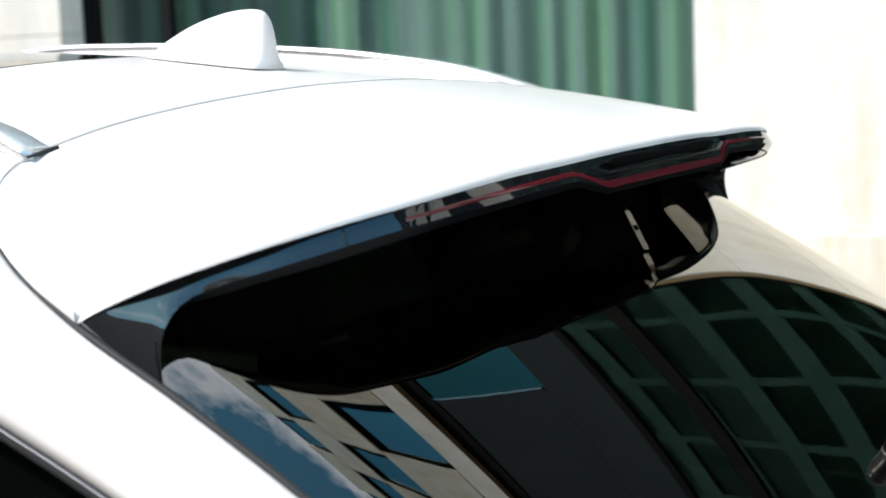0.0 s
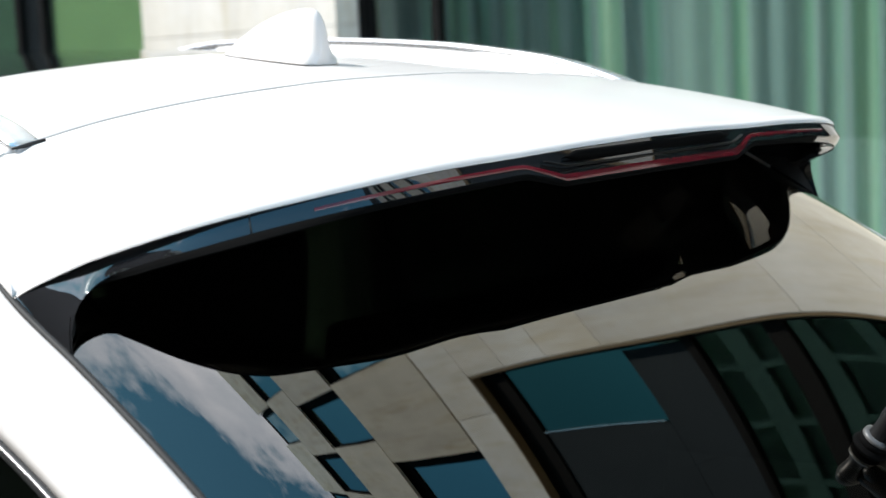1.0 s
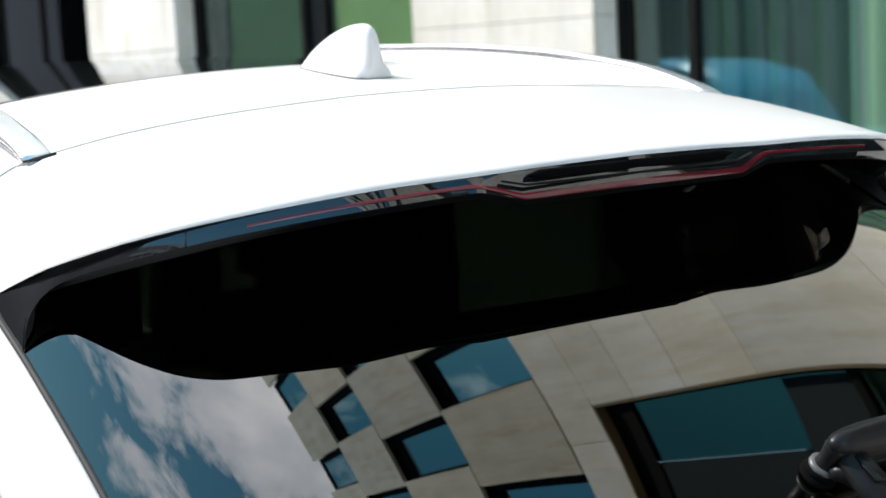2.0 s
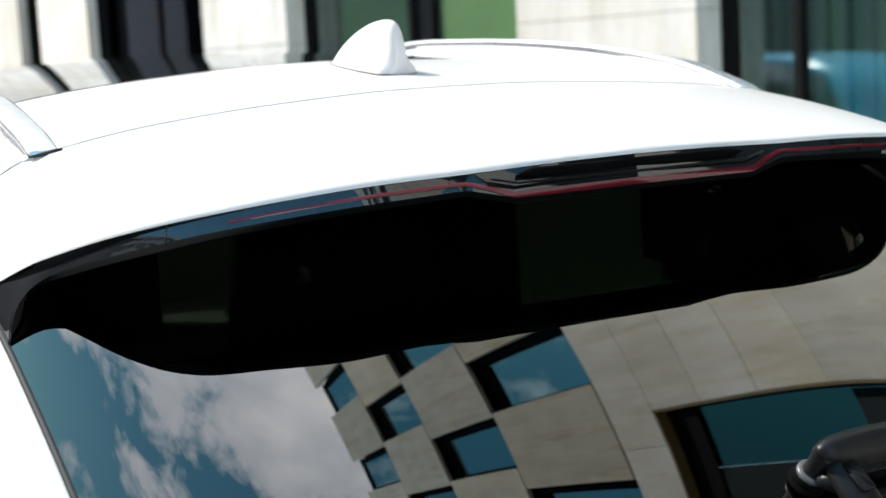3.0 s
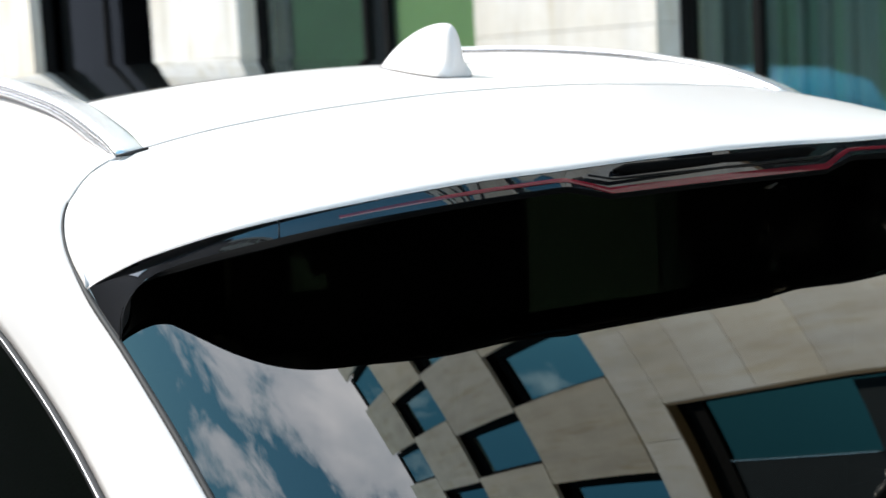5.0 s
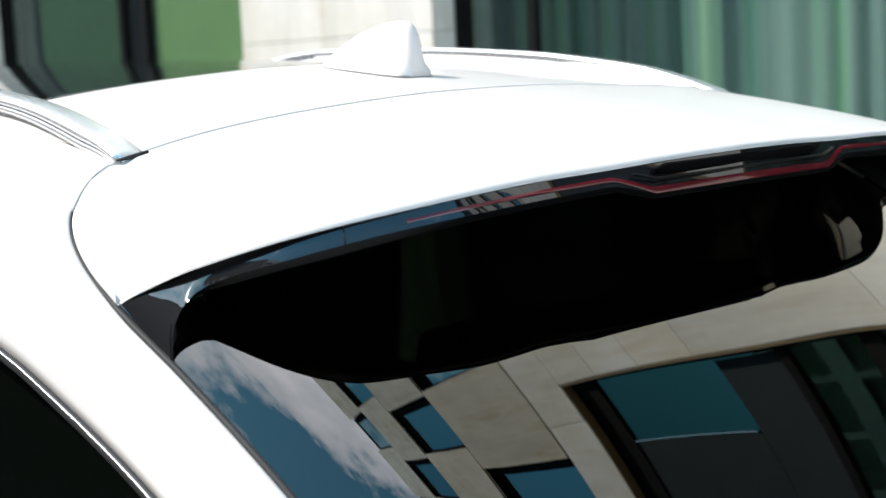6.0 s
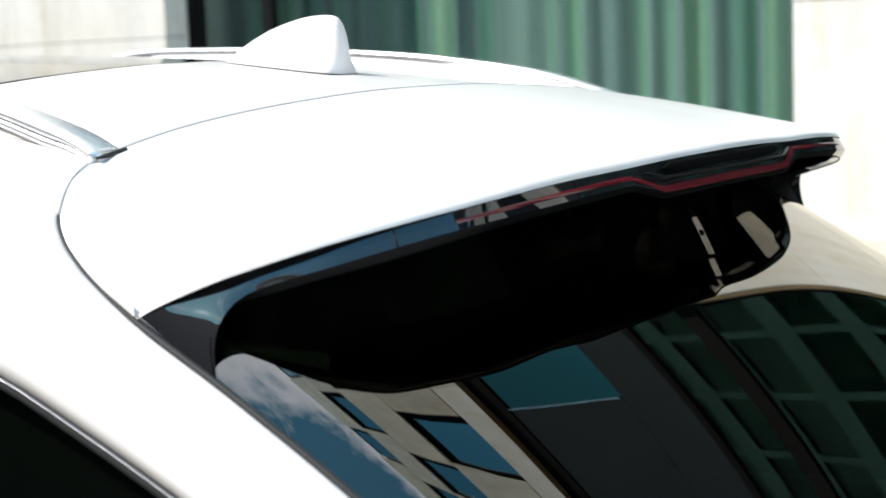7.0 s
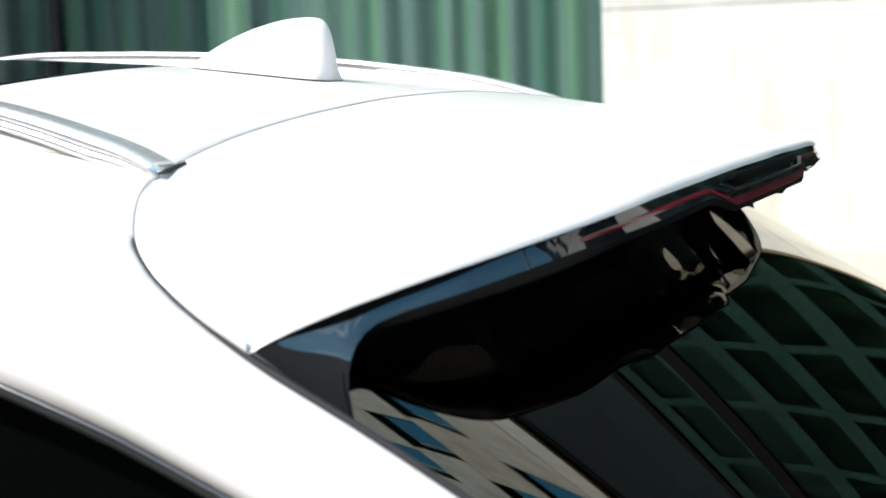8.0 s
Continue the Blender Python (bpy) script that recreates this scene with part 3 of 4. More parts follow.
# Grey tube with the roof seam's shade in its colour.
part("seam_line", tube([(x, seam_y(x), roof_z(x, seam_y(x)) - 0.0002) for x in lin(-0.48, 0.48, 40)], 0.0015, 0.0013, 6), GAP_GREY, car)

# lower body, front end and tailgate as one lofted hull with wheel arches left to the wheels
sections = [(-1.02, 0.60, 0.35, 0.80, 0.0), (-0.98, 0.86, 0.30, 0.95, 0.0), (-0.80, 0.91, 0.26, 1.08, 0.03), (-0.45, 0.925, 0.25, 1.14, 0.10), (0.4, 0.93, 0.24, 1.09, 0.10),
            (1.2, 0.93, 0.24, 1.06, 0.09), (2.0, 0.93, 0.24, 1.04, 0.10), (2.75, 0.92, 0.25, 1.02, 0.12), (3.3, 0.88, 0.28, 0.96, 0.10), (3.58, 0.74, 0.34, 0.86, 0.05), (3.66, 0.50, 0.40, 0.78, 0.0)]
rows = []
for y, w, z0, z1, tuck in sections:
    prof = [(-0.35 * w, z0), (-0.8 * w, z0 + 0.01), (-0.97 * w, z0 + 0.10), (-w, 0.55 * z0 + 0.45 * z1), (-w + 0.005, 0.2 * z0 + 0.8 * z1), (-w + 0.35 * tuck, z1 - 0.03), (-w + tuck, z1)]
    rows.append([(x, y, z) for x, z in prof])
for flip in (False, True):
    bm = grid(rows)
    if flip:
        mirrored(bm)
    part("lower_body", bm, WHITE, car, thick=0.015)
rows = [[(-0.80, 2.75, 1.02), (-0.4, 2.85, 1.07), (0, 2.88, 1.08), (0.4, 2.85, 1.07), (0.80, 2.75, 1.02)], [(-0.78, 3.3, 0.96), (-0.4, 3.35, 1.0), (0, 3.36, 1.01), (0.4, 3.35, 1.0), (0.78, 3.3, 0.96)],
        [(-0.69, 3.58, 0.86), (-0.35, 3.66, 0.89), (0, 3.69, 0.9), (0.35, 3.66, 0.89), (0.69, 3.58, 0.86)]]
part("bonnet", grid(rows), WHITE, car, thick=0.015)
part("front_bumper", grid([[(-0.74, 3.58, 0.86), (-0.37, 3.68, 0.88), (0.37, 3.68, 0.88), (0.74, 3.58, 0.86)], [(-0.72, 3.66, 0.6), (-0.37, 3.76, 0.6), (0.37, 3.76, 0.6), (0.72, 3.66, 0.6)],
                           [(-0.7, 3.62, 0.3), (-0.37, 3.70, 0.28), (0.37, 3.70, 0.28), (0.7, 3.62, 0.3)]]), WHITE, car, thick=0.015)
rows = [[(-0.62, -0.60, 1.25), (-0.3, -0.69, 1.27), (0, -0.71, 1.275), (0.3, -0.69, 1.27), (0.62, -0.60, 1.25)], [(-0.78, -0.88, 1.06), (-0.4, -0.94, 1.08), (0, -0.96, 1.085), (0.4, -0.94, 1.08), (0.78, -0.88, 1.06)],
        [(-0.78, -0.98, 0.95), (-0.4, -1.04, 0.95), (0, -1.06, 0.95), (0.4, -1.04, 0.95), (0.78, -0.98, 0.95)], [(-0.72, -0.96, 0.62), (-0.4, -1.02, 0.62), (0, -1.03, 0.62), (0.4, -1.02, 0.62), (0.72, -0.96, 0.62)]]
part("tailgate", grid(rows), WHITE, car, "white tailgate below the rear window", thick=0.02)
part("rear_bumper", grid([[(-0.84, -0.93, 0.64), (-0.4, -1.06, 0.64), (0.4, -1.06, 0.64), (0.84, -0.93, 0.64)], [(-0.84, -0.95, 0.45), (-0.4, -1.09, 0.45), (0.4, -1.09, 0.45), (0.84, -0.95, 0.45)],
                          [(-0.8, -0.9, 0.27), (-0.4, -1.02, 0.27), (0.4, -1.02, 0.27), (0.8, -0.9, 0.27)]]), BLACK_MATT, car, "matt black rear bumper", thick=0.015)
for s in (-1, 1):
    part("tail_light", tube([(s * 0.45, -1.045, 0.98), (s * 0.65, -1.01, 0.985), (s * 0.80, -0.93, 0.99), (s * 0.88, -0.80, 0.99)], 0.03, 0.04, 10), SMOKE_LENS, car, "smoked red tail light")
    part("headlight", tube([(s * 0.45, 3.66, 0.80), (s * 0.62, 3.62, 0.81), (s * 0.74, 3.55, 0.83)], 0.03, 0.05, 10), SILVER, car, "clear headlight")
# windscreen, from the sunroof's front down to the bonnet
rows = []
for f in lin(0, 1, 9):
    w = 0.52 + 0.24 * f
    rows.append([(x * w, 1.97 + 0.82 * f + 0.10 * (1 - x * x), 1.705 - 0.64 * f - 0.04 * x * x * (1 - f)) for x in lin(-1, 1, 15)])
part("windscreen", grid(rows), FRONT_GLASS, car, "clear windscreen")
for s in (-1, 1):
    glass_side = [(s * (0.52 + 0.24 * f), 1.97 + 0.82 * f, 1.665 - 0.60 * f) for f in lin(0, 1, 9)]
    door_side = along([(s * 0.672, 1.60, 1.625), (s * 0.660, 2.0, 1.560), (s * 0.645, 2.35, 1.40), (s * 0.72, 2.55, 1.22), (s * 0.80, 2.75, 1.02)], 9)
    part("windscreen_pillar", grid([glass_side, door_side]), WHITE, car, thick=0.02)
part("underbody", box(-0.80, 0.80, -0.9, 3.5, 0.26, 0.36), BLACK_MATT, car, smooth=False)
part("cabin_floor", box(-0.80, 0.80, -0.85, 2.7, 0.40, 0.46), INTERIOR, car, smooth=False)
part("headlining", grid([[(x, y, roof_z(x, y) - 0.035) for x in lin(-0.55, 0.55, 9)] for y in lin(0.12, 1.95, 9)]), INTERIOR, car, thick=0.01)
part("dashboard", box(-0.74, 0.74, 2.25, 2.70, 0.55, 1.02), INTERIOR, car, smooth=False, bevel=0.06)


def seat(x, y, w, top):
    bm = grid([[(x - w / 2, y, 0.55), (x, y - 0.03, 0.55), (x + w / 2, y, 0.55)], [(x - w / 2, y - 0.08, 0.9), (x, y - 0.11, 0.9), (x + w / 2, y - 0.08, 0.9)], [(x - w / 2 + 0.04, y - 0.16, top), (x, y - 0.18, top), (x + w / 2 - 0.04, y - 0.16, top)]])
    s = part("seat", bm, INTERIOR, car, "dark fabric seat", thick=-0.12, bevel=0.02)
    return s


def headrest(x, y, z):
    b = box(x - 0.12, x + 0.12, y - 0.05, y + 0.05, z, z + 0.18)
    bmesh.ops.bevel(b, geom=b.edges[:], offset=0.035, segments=3, affect="EDGES")
    part("headrest", b, INTERIOR, car, "dark headrest")


for x in (-0.38, 0.38):
    seat(x, 1.35, 0.52, 1.34)
    headrest(x, 1.17, 1.37)
    seat(x, 0.50, 0.74, 1.44)
    headrest(-0.44 if x < 0 else 0.565, 0.32, 1.44)
# wheels
for s in (-1, 1):
    for y in (-0.05, 2.70):
        rows = []
        for x, r in ((-0.11, 0.24), (-0.115, 0.32), (-0.10, 0.355), (-0.05, 0.365), (0.05, 0.365), (0.10, 0.355), (0.115, 0.32), (0.11, 0.24)):
            rows.append([(s * 0.80 + x, y + r * math.cos(a), 0.365 + r * math.sin(a)) for a in lin(0, math.tau * 31 / 32, 32)])
        wheel = part("wheel", grid(rows, close=True), RUBBER, car, "black tyre on a silver rim")
        bm = bmesh.new()
        bmesh.ops.create_cone(bm, cap_ends=True, segments=32, radius1=0.25, radius2=0.22, depth=0.14, matrix=pose(s * 0.83, y, 0.365, 0, 90, 0))
        part("rim", bm, SILVER, wheel, "silver alloy rim", smooth=False)

# roof rails
RAIL_Y = (0.126, 0.16, 0.20, 0.25, 0.30, 0.40, 0.50, 0.70, 0.90, 1.10, 1.30, 1.60, 1.85, 1.98)
RAIL_Z = (1.7150, 1.731, 1.744, 1.758, 1.769, 1.784, 1.796, 1.811, 1.819, 1.820, 1.794, 1.750, 1.710, 1.690)
for s in (-1, 1):
    rows = []
    for k in range(70):
        y = 0.126 + (1.98 - 0.126) * (k / 69) ** 1.3
        z = curve(y, RAIL_Y, RAIL_Z)
        h = min(0.016, 0.006 + 0.16 * min(y - 0.126, 1.98 - y)) + 0.006 * max(0, 1 - (y - 0.126) / 0.2)
        x = 0.497 + 0.006 * math.sin((y - 0.12) * 1.6)
        sec = [(-0.0175, -0.9), (-0.0180, -0.35), (-0.0165, -0.05), (-0.012, 0.0), (0.006, -0.02), (0.0135, -0.10), (0.0165, -0.28), (0.0165, -0.50), (0.0140, -0.56), (0.0140, -0.66), (0.0165, -0.72), (0.0160, -1.0), (-0.015, -1.0)]
        rows.append([(s * (x + dx), y, z + dz * h) for dx, dz in sec])
    rows.insert(0, [(s * 0.497, 0.1262, 1.7125)] * 13)
    rail = part("roof_rail", grid(rows, close=True), SILVER, car, "bare silver roof rail")
    part("end_cap", tube([(s * 0.4785, 0.1225, 1.7150), (s * 0.4880, 0.1222, 1.7138), (s * 0.5000, 0.1222, 1.7120), (s * 0.5140, 0.1226, 1.7105)], 0.0016, [0.0026, 0.0026, 0.0022, 0.0012], 8), BLACK_MATT, rail, "thin black end cap")
    part("rail_base", grid([[(s * (0.497 + dx), y, (roof_z(0.497, y) - 0.006) * (1 - h) + h * (curve(y, RAIL_Y, RAIL_Z) - 0.012)) for dx, h in ((-0.0150, 0.0), (-0.0150, 1.0), (0.0140, 1.0), (0.0145, 0.0))] for y in lin(0.17, 1.05, 36)]), WHITE, rail, "white rail base")
    for y0, y1 in ((0.15, 0.24), (1.0, 1.1), (1.84, 1.95)):
        part("rail_foot", grid([[(s * (0.497 + dx), y, (roof_z(0.497, y) - 0.006) * (1 - h) + h * (curve(y, RAIL_Y, RAIL_Z) - 0.008)) for dx, h in ((-0.012, 0.0), (-0.011, 1.0), (0.010, 1.0), (0.011, 0.0))] for y in lin(y0, y1, 8)]), SILVER, rail)

# aerial
rows = []
for k in range(41):
    f = (k / 40) ** 1.4
    y = 0.246 + 0.190 * f
    base = roof_z(0, y) + 0.001
    h = curve(f, (0, 0.012, 0.03, 0.055, 0.11, 0.25, 0.4, 0.6, 0.8, 0.93, 1.0), (0.028, 0.040, 0.054, 0.0630, 0.0665, 0.064, 0.057, 0.043, 0.024, 0.009, 0.001))
    w = curve(f, (0, 0.04, 0.12, 0.3, 0.6, 0.85, 1.0), (0.016, 0.026, 0.030, 0.031, 0.027, 0.016, 0.002))
    prof = [(1.0, 0.0), (0.99, 0.06), (0.90, 0.13), (0.70, 0.22), (0.56, 0.34), (0.47, 0.52), (0.40, 0.70), (0.33, 0.84), (0.22, 0.94), (0.10, 0.99), (0, 1.0)]
    rows.append([(a * w, y, base + b * h) for a, b in prof] + [(-a * w, y, base + b * h) for a, b in reversed(prof[:-1])])
rows.insert(0, [(x, y, roof_z(0, y)) for x, y, z in rows[0]])
fin = part("aerial", grid(rows), WHITE, car, "white shark-fin aerial on the roof")
part("gasket", grid([[(x, y, roof_z(0, y) + 0.0008) for x in (-w, 0, w)] for y, w in ((0.244, 0.017), (0.252, 0.0275), (0.265, 0.031), (0.30, 0.032), (0.36, 0.028), (0.41, 0.017), (0.437, 0.003))]), RUBBER, fin)

# rear wiper: pivot disc, arm and base cover
def on_glass(x, y, up):
    gx = (glass_z(x + 0.001, y) - glass_z(x - 0.001, y)) / 0.002
    gy = (glass_z(x, y + 0.001) - glass_z(x, y - 0.001)) / 0.002
    n = Vector((-gx, -gy, 1)).normalized()
    return Vector((x, y, glass_z(x, y))) + n * up, n


FOOT_AT = (-0.004, -0.464)
PIVOT, AXIS = on_glass(*FOOT_AT, 0.0)
ALONG = Vector((1, 0, 0))


def on_pivot(side, out, down=0.0):
    """A point of the wiper: side along the window, out from the glass, down its slope."""
    return PIVOT + ALONG * side + AXIS * out + AXIS.cross(ALONG) * -down


def turned(name, steps, material, label=""):
    """A round piece on the pivot's axis, from (out, radius) pairs."""
    return part(name, tube([on_pivot(0, h) for h, r in steps], [r for h, r in steps], [r for h, r in steps], 32, up=(1, 0, 0)), material, wiper, label)


wiper = part("rear_wiper", tube([on_pivot(-0.0105, 0.0385), on_pivot(-0.0075, 0.0400), on_pivot(0.000, 0.0405), on_pivot(0.012, 0.0395), on_pivot(0.03, 0.0375), on_pivot(0.05, 0.0365), on_pivot(0.12, 0.034), on_pivot(0.24, 0.027), on_pivot(0.40, 0.018)],
                                [0.004, 0.0085, 0.0115, 0.0130, 0.0135, 0.0135, 0.0130, 0.011, 0.008], [0.004, 0.0082, 0.0118, 0.0145, 0.0165, 0.0175, 0.0170, 0.013, 0.008], 20), BLACK_SOFT, car, "matt black rear wiper arm")
turned("skirt", [(-0.004, 0.0185), (0.001, 0.0180), (0.004, 0.0150)], DEEP_BLACK)
turned("flange", [(0.0030, 0.0125), (0.0040, 0.0148), (0.0065, 0.0156), (0.0090, 0.0152), (0.0105, 0.0135)], DEEP_BLACK)
turned("pivot_ring", [(0.0098, 0.0125), (0.0108, 0.0146), (0.0140, 0.0143), (0.0152, 0.0115)], GREY_WORN, "worn pale ring")
turned("neck", [(0.0130, 0.0112), (0.0160, 0.0100), (0.0230, 0.0095), (0.0300, 0.0100), (0.0370, 0.0112), (0.0410, 0.0105)], BLACK_SOFT)
part("cover", tube([on_pivot(0.014, 0.034, -0.002), on_pivot(0.014, 0.033, 0.001), on_pivot(0.014, 0.032, 0.008), on_pivot(0.014, 0.030, 0.018), on_pivot(0.015, 0.027, 0.04), on_pivot(0.016, 0.020, 0.09)],
                   [0.007, 0.0125, 0.0165, 0.0185, 0.0195, 0.019], [0.004, 0.0070, 0.0090, 0.0100, 0.0105, 0.010], 24, up=AXIS), BLACK_SOFT, wiper)
part("cover_side", tube([on_pivot(-0.006, 0.016, 0.012), on_pivot(-0.002, 0.018, 0.014), on_pivot(0.006, 0.022, 0.019), on_pivot(0.012, 0.024, 0.030)], [0.004, 0.0075, 0.011, 0.012], [0.004, 0.0075, 0.010, 0.011], 20), BLACK_SOFT, wiper)
cap = box(-0.0085, 0.0085, -0.016, 0.016, 0, 0.002)
bmesh.ops.bevel(cap, geom=cap.edges[:], offset=0.0018, segments=2, affect="EDGES")
SLOPE = -AXIS.cross(ALONG)
bmesh.ops.transform(cap, matrix=Matrix.Translation(on_pivot(0.016, 0.0385, 0.030)) @ Matrix((ALONG, SLOPE, AXIS)).transposed().to_4x4(), verts=cap.verts)
part("cap", cap, BLACK_SOFT, wiper)
part("blade", tube([on_glass(x, y, 0.006)[0] for x, y in ((0.12, -0.50), (0.3, -0.525), (0.48, -0.53))], 0.006, 0.006, 8), RUBBER, wiper)
# ---- ground ----
ground = part("ground", box(-900, 900, -900, 900, -0.5, 0), PAVING, smooth=False)
tagged(ground, "pale grey paved street", "ground", kind="structure")
pavement = part("pavement", box(2.1, 4.6, -60, 80, 0, 0.12), PAVING, smooth=False, bevel=0.01)
tagged(pavement, "grey stone pavement with a kerb", "pavement", kind="structure")

# ---- the stone building beside the car ----
FX = 4.40
# Near-black rooms: the lack of light behind the panes is painted in.
ROOM = mat("room_shade", (0.03, 0.034, 0.032), 0.9, vary=0.3, scale=1.0)
bld = thing("building", (FX, 6.0, 0), "pale limestone building with staggered tall windows", "building")
Y0, Y1, TOP = -17.0, 24.2, 20.15
OPEN = [(-13.6, -10.4), (-8.6, -5.4), (-3.3, -0.06), (1.40, 4.87), (6.62, 10.09), (11.95, 15.46), (17.41, 18.35)]
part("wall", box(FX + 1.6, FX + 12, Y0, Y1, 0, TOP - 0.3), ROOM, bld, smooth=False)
part("roof", box(FX + 0.31, FX + 12, Y0, Y1, TOP - 0.3, TOP - 0.02), STONE_B, bld, smooth=False)
rng = random.Random(4)


def slab(y0, y1, z0, z1, x=FX, gap=0.0022, name="stone_panel", depth=0.34, m=None):
    """One stone panel with an open joint round it."""
    bm = box(x + rng.uniform(-0.003, 0.003), x + depth, y0 + gap, y1 - gap, z0 + gap, z1 - gap)
    return part(name, bm, m or STONE, bld, smooth=False)


# ground storey: piers in courses
COURSES = [0.0, 1.03, 1.97, 2.90, 3.83, 4.76, 5.70, 6.47, 7.17, 7.87]
piers = [(Y0, OPEN[0][0])] + [(a[1], b[0]) for a, b in zip(OPEN, OPEN[1:])] + [(OPEN[-1][1], Y1)]
for y0, y1 in piers:
    for k, (z0, z1) in enumerate(zip(COURSES, COURSES[1:])):
        x = FX - (0.06 if k == 0 else 0)
        slab(y0, y1, z0, z1, x)
# the band over the openings, split at joints
y = Y0
while y < Y1:
    slab(y, min(y + 2.06, Y1), 7.87, 8.63)
    y += 2.06
# Dark backing: unlit depth behind panes and thin panels put into its colour.
part("backing", box(FX + 0.305, FX + 1.6, Y0, Y1, 7.88, TOP - 0.3), FRAME, bld, smooth=False)

# upper storeys: tall panels and windows in turn
STOREYS = [(8.67, 11.44, 0.46, 0.95, 2.34), (11.47, 14.32, -0.54, 0.93, 2.34), (14.35, 17.05, 0.76, 0.95, 2.34), (17.08, 20.15, -0.26, 0.93, 2.34)]


def frame_of(y0, y1, z0, z1, x, w, d, parent, inner=()):
    """A window frame of four bars and its mullions (positions along y)."""
    bm = box(x, x + d, y0, y0 + w, z0, z1)
    box(x, x + d, y1 - w, y1, z0, z1, bm)
    box(x, x + d, y0 + w, y1 - w, z0, z0 + w, bm)
    box(x, x + d, y0 + w, y1 - w, z1 - w, z1, bm)
    for q in inner:
        box(x + 0.004, x + d - 0.004, q - w / 2, q + w / 2, z0 + w, z1 - w, bm)
    return part("window_frame", bm, FRAME, parent, smooth=False)


def upper_window(y0, y1, z0, z1):
    """A deep-set tall pane; the frame is thick on the side away from the street's end."""
    h = 0.24
    w = part("window", box(FX + 0.17, FX + 0.30, y0 + 0.004, y1 - 0.004, z1 - h, z1 - 0.01), FRAME, bld, "dark metal panel over a tall pane", smooth=False)
    frame_of(y0 + 0.004, y1 - 0.10, z0, z1 - h, FX + 0.18, 0.04, 0.10, w)
    part("post", box(FX + 0.12, FX + 0.30, y1 - 0.10, y1 - 0.004, z0, z1 - h), FRAME, w, smooth=False)
    part("pane", box(FX + 0.20, FX + 0.212, y0 + 0.044, y1 - 0.14, z0 + 0.04, z1 - h - 0.04), UPPER_GLASS, w, smooth=False)


for z0, z1, first, wide, step in STOREYS:
    k = -6
    while first + k * step < Y1:
        a, b, c = first + k * step, first + k * step + wide, first + (k + 1) * step
        if a > Y0:
            upper_window(a, b, z0, z1)
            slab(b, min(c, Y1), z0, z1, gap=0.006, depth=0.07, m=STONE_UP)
        k += 1


# the tall openings
def opening(y0, y1, mullions, label, glass=None, deep=0.20, jamb=0.08, head=7.30):
    """A tall window, its frame set back into the wall."""
    x = FX + deep
    w = part("window", box(x, FX + 0.32, y0 + 0.003, y1 - 0.003, head, 7.86), FRAME, bld, label, smooth=False)
    frame_of(y0 + 0.003, y1 - 0.003, 0.30, head, x, 0.05, 0.06, w, mullions)
    part("pane", box(x + 0.035, x + 0.05, y0 + 0.05, y1 - 0.05, 0.35, head - 0.05), glass or WALL_GLASS, w, smooth=False)
    part("sill", box(FX + 0.02, FX + 0.32, y0 + 0.003, y1 - 0.003, 0.0, 0.30), STONE_B, w, smooth=False)
    for q0, q1 in ((y0 + 0.002, y0 + 0.03), (y1 - 0.03, y1 - 0.002)):
        part("jamb", box(x - jamb, x - 0.001, q0, q1, 0.3, 7.86), JAMB if glass is STAIR_GLASS else FRAME, w, smooth=False)
    if glass is STAIR_GLASS:
        # Added sheet: the stone soffit's brown bounce light is put into its colour.
        part("soffit_sheet", box(FX + 0.006, x - 0.001, y0 + 0.031, y1 - 0.031, 7.848, 7.868), JAMB, w, "added brown sheet with the lintel's bounce light painted in", smooth=False)
    return w


def curtain(y0, y1, x, m, w, seed, label):
    """A hanging curtain with deep uneven folds."""
    r = random.Random(seed)
    rows, ph, y = [], 0.0, y0
    pts = []
    while y < y1:
        pts.append((x + (0.014 + 0.010 * math.sin(y * 3.1)) * math.sin(ph) + 0.008 * math.sin(ph * 0.37 + 1), y))
        ph += r.uniform(0.5, 0.8)
        y += r.uniform(0.012, 0.024)
    bm = grid([[(a, b, z) for a, b in pts] for z in (0.32, 2.6, 4.5)])
    return part("curtain", bm, m, w, label)


win = opening(*OPEN[3], (4.33,), "floor-high glass bay with drawn green curtains", jamb=0.03)
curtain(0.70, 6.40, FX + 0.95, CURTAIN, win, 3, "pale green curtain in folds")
win = opening(*OPEN[4], (8.06, 8.36), "tall window with a bright green blind", jamb=0.03)
part("blind", box(FX + 0.27, FX + 0.285, 6.70, 8.02, 0.35, 7.25), BLIND, win, "plain green blind", smooth=False)
part("blind", box(FX + 0.27, FX + 0.285, 8.42, 9.62, 0.35, 7.25), BLIND_DARK, win, "dark green blind", smooth=False)
for y0, y1 in (OPEN[0], OPEN[1], OPEN[5], OPEN[6]):
    opening(y0, y1, ((y0 + y1) / 2,), "tall dark window", DARK_GLASS)
# the stair window behind the car's tail, with panels and transoms
win = opening(*OPEN[2], (), "tall dark window with grey metal panels", STAIR_GLASS, 0.13, 0.12, 7.50)
part("grey_panel", box(FX + 0.152, FX + 0.164, -3.2, -0.13, 4.98, 5.655), PANEL, win, "dark grey metal panel", smooth=False)
part("grey_panel", box(FX + 0.152, FX + 0.164, -3.2, -0.87, 5.66, 7.47), PANEL, win, "dark grey metal panel", smooth=False)
part("transom", box(FX + 0.12, FX + 0.24, -3.24, -0.11, 4.90, 4.98), FRAME, win, smooth=False)
part("transom", box(FX + 0.12, FX + 0.24, -3.24, -0.11, 4.12, 4.28), FRAME, win, smooth=False)
part("bright_edge", box(FX + 0.135, FX + 0.151, -0.868, -0.858, 5.69, 7.45), SILVER, win, "bare metal edge strip", smooth=False)

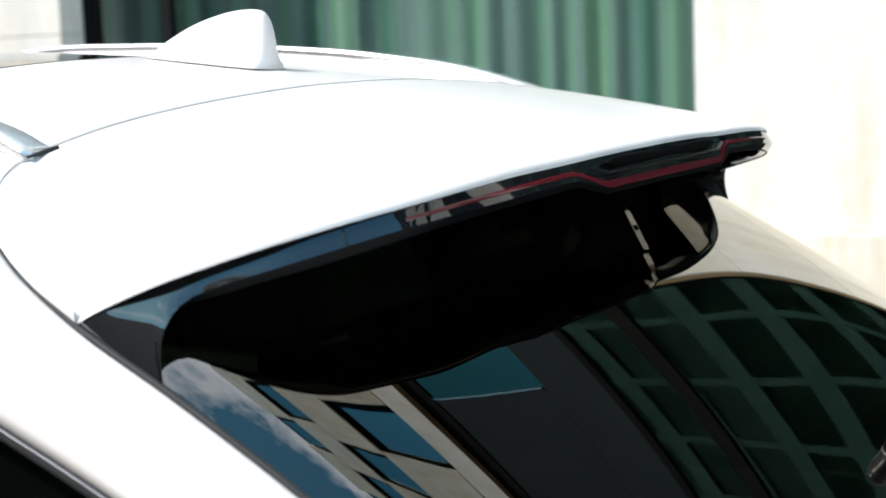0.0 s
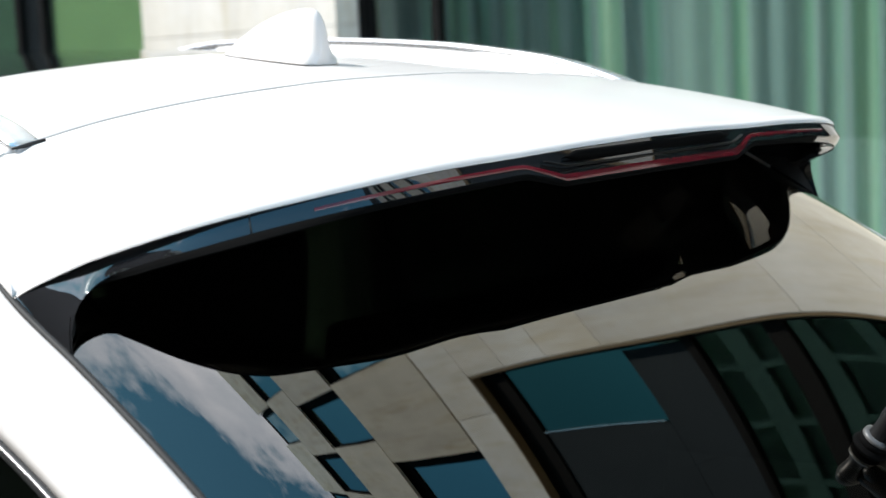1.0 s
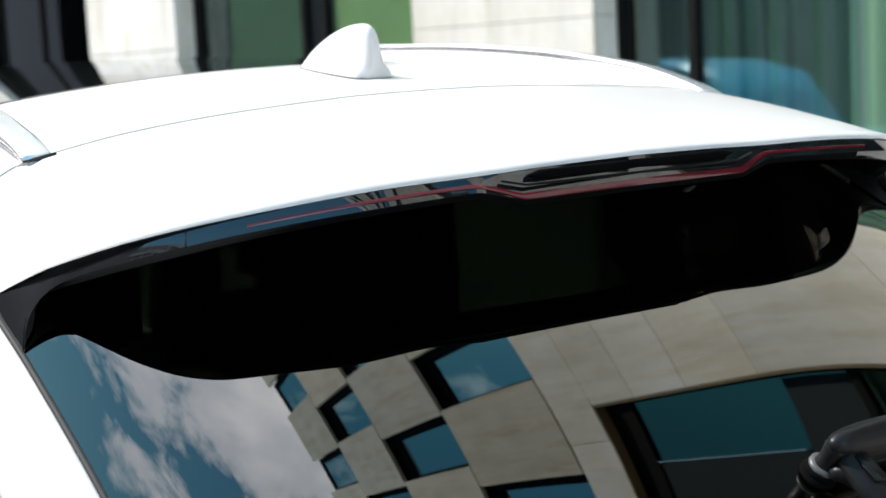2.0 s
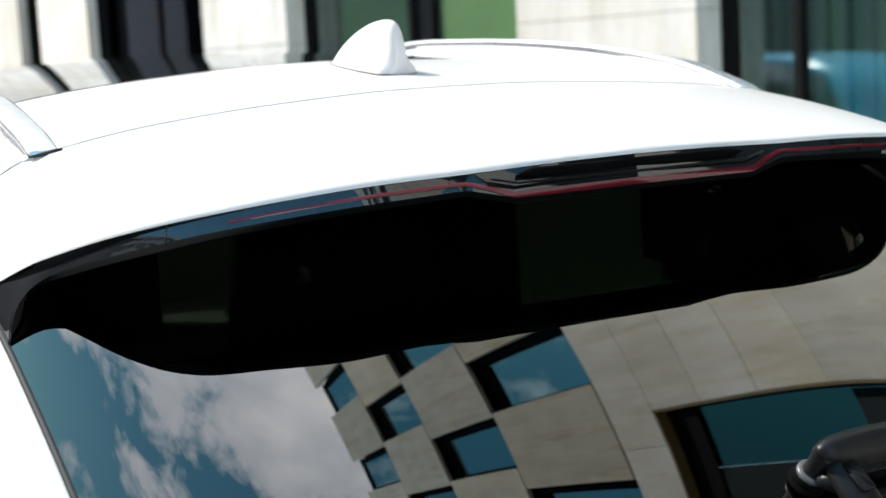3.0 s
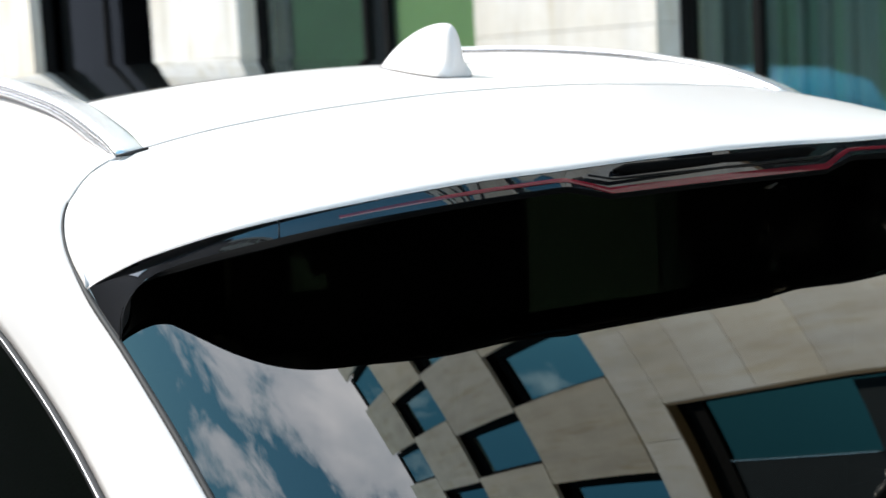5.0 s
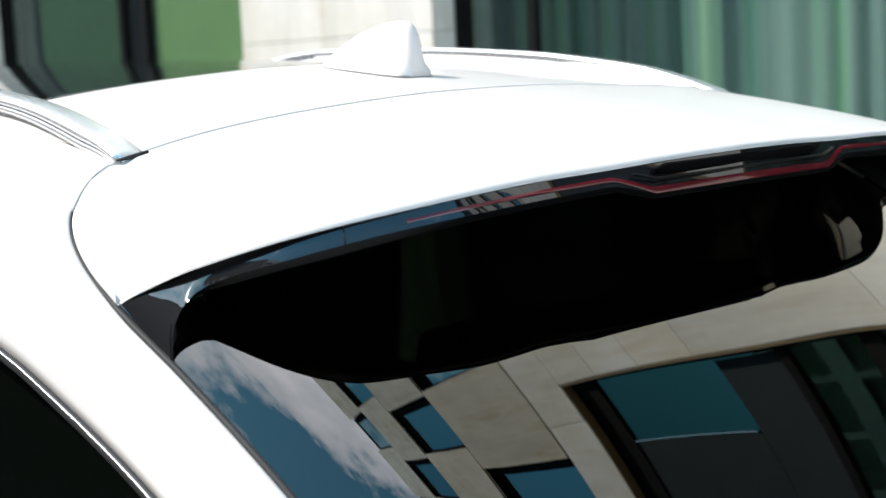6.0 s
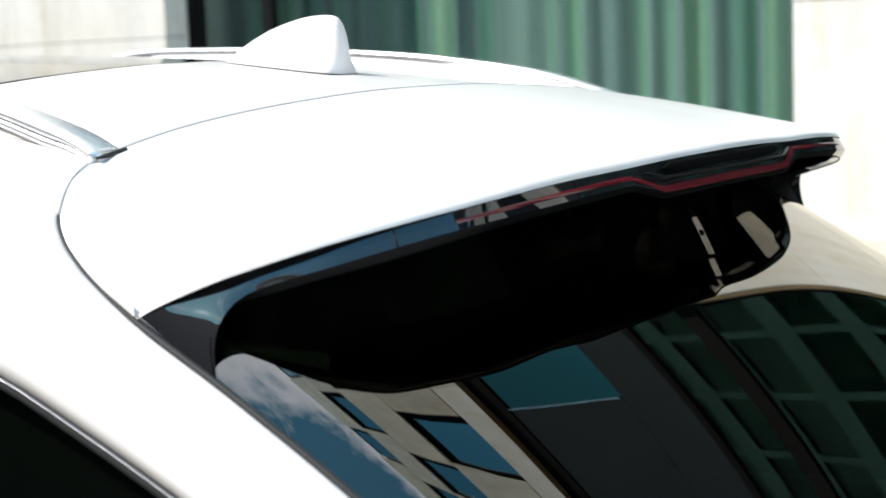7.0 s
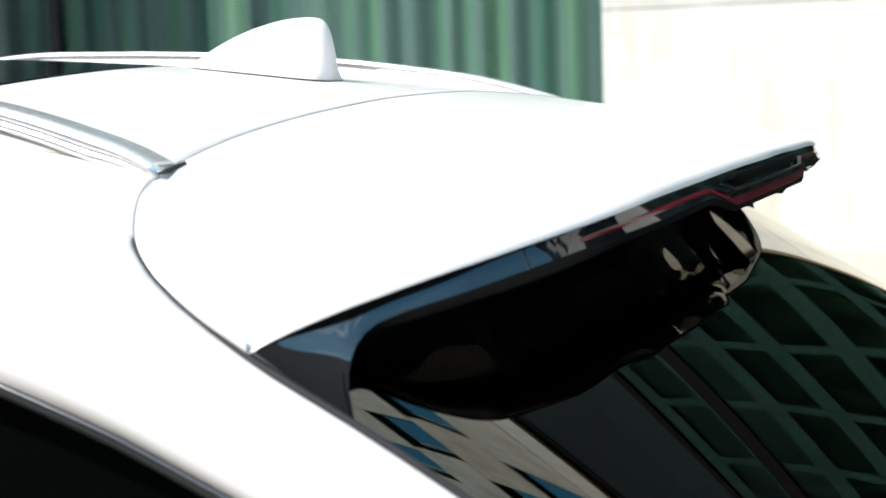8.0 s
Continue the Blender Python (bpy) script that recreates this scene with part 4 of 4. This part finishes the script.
# ---- the building across the street ----
OX, OTOP = -13.6, 20.0
opp = thing("building", (OX, 0, 0), "grey stone block with rows of dark windows", "building")
part("wall", box(OX - 10, OX - 0.35, -45, 1.5, 0, OTOP - 0.02), OFFICE, opp, smooth=False)
FLOOR, BAY = 2.45, 2.30
for k in range(8):
    z = 1.75 + FLOOR * k
    part("spandrel", box(OX - 0.35, OX, -45, 1.5, z, min(z + 0.80, OTOP)), STONE_G, opp, smooth=False)
for k in range(20):
    y = -44.6 + BAY * k
    part("pier", box(OX - 0.34, OX + 0.02, y, y + 0.26, 0, OTOP - 0.01), STONE_G, opp, smooth=False)
    if -20 < y:
        for f in range(7):
            z = 2.55 + FLOOR * f
            w = part("window", box(OX - 0.25, OX - 0.22, y + 0.26, y + BAY, z, z + 1.65), SHADY_GLASS, opp, smooth=False)
            part("mullion", box(OX - 0.26, OX - 0.16, y + 1.25, y + 1.30, z, z + 1.65), FRAME, w, smooth=False)
            if (k * 3 + f * 5) % 4 < 2:
                part("blind", box(OX - 0.33, OX - 0.31, y + 0.30, y + 1.23, z + 1.65 - 0.28 * (1 + (k + 2 * f) % 4), z + 1.63), STONE_G, w, "half-lowered grey blind", smooth=False)


# Added dark block, unseen: darkens what the spoiler's black faces mirror.
dark_block = thing("building", (OX, 30, 0), "plain dark block added across the street, out of view", "building")
part("wall", box(OX - 10, OX + 0.1, 1.6, 60, 0, 20.3), DARK_MASS, dark_block, smooth=False)
part("roof", box(OX - 10.1, OX + 0.2, 1.58, 60.1, 20.3, 20.6), DARK_MASS, dark_block, smooth=False)


# ---- a second car, ahead on the same kerb ----
def plain_car(at, paint, label):
    c = thing("car", at, label, "car")
    x0, y0, _ = at
    secs = [(-2.15, 0.62, 0.45, 0.78), (-2.05, 0.85, 0.3, 0.95), (-1.2, 0.9, 0.26, 1.0), (0.6, 0.9, 0.26, 0.98), (1.6, 0.88, 0.28, 0.9), (2.05, 0.72, 0.34, 0.78), (2.15, 0.5, 0.42, 0.7)]
    rows = []
    for y, w, z0, z1 in secs:
        prof = [(-0.5 * w, z0), (-w, z0 + 0.1), (-w, (z0 + z1) / 2), (-0.97 * w, z1 - 0.05), (-0.85 * w, z1), (0, z1 + 0.03), (0.85 * w, z1), (0.97 * w, z1 - 0.05), (w, (z0 + z1) / 2), (w, z0 + 0.1), (0.5 * w, z0)]
        rows.append([(x0 + x, y0 + y, z) for x, z in prof])
    part("body", grid(rows), paint, c, thick=0.02)
    rows = []
    for y, w, h in ((-1.75, 0.70, 1.0), (-1.3, 0.66, 1.50), (-0.8, 0.62, 1.63), (0.0, 0.62, 1.66), (0.5, 0.64, 1.56), (1.1, 0.70, 1.0)):
        rows.append([(x0 + x * w, y0 + y, h - d) for x, d in ((-1, 0.06), (-0.9, 0.015), (-0.5, 0), (0, -0.01), (0.5, 0), (0.9, 0.015), (1, 0.06))])
    part("roof", grid(rows), paint, c, thick=0.02)
    for s in (-1, 1):
        rows = [[(x0 + s * w, y0 + y, h - 0.06), (x0 + s * 0.82, y0 + y, 1.0)] for y, w, h in ((-1.7, 0.70, 1.02), (-1.3, 0.66, 1.50), (-0.8, 0.62, 1.63), (0.0, 0.62, 1.66), (0.5, 0.64, 1.56), (1.05, 0.70, 1.02))]
        part("side_window", grid(rows), ROOF_GLASS, c, "dark side glass", thick=0.01)
        for y in (-1.3, 1.3):
            bm = bmesh.new()
            bmesh.ops.create_cone(bm, cap_ends=True, segments=28, radius1=0.32, radius2=0.32, depth=0.2, matrix=pose(x0 + s * 0.78, y0 + y, 0.32, 0, 90, 0))
            w = part("wheel", bm, RUBBER, c, "black tyre on a silver rim", smooth=False)
            bm = bmesh.new()
            bmesh.ops.create_cone(bm, cap_ends=True, segments=24, radius1=0.21, radius2=0.19, depth=0.22, matrix=pose(x0 + s * 0.79, y0 + y, 0.32, 0, 90, 0))
            part("rim", bm, SILVER, w, "silver alloy rim", smooth=False)
    return c


plain_car((0.1, 9.4, 0), LIGHT_BLUE, "light blue hatchback parked ahead of the white car")
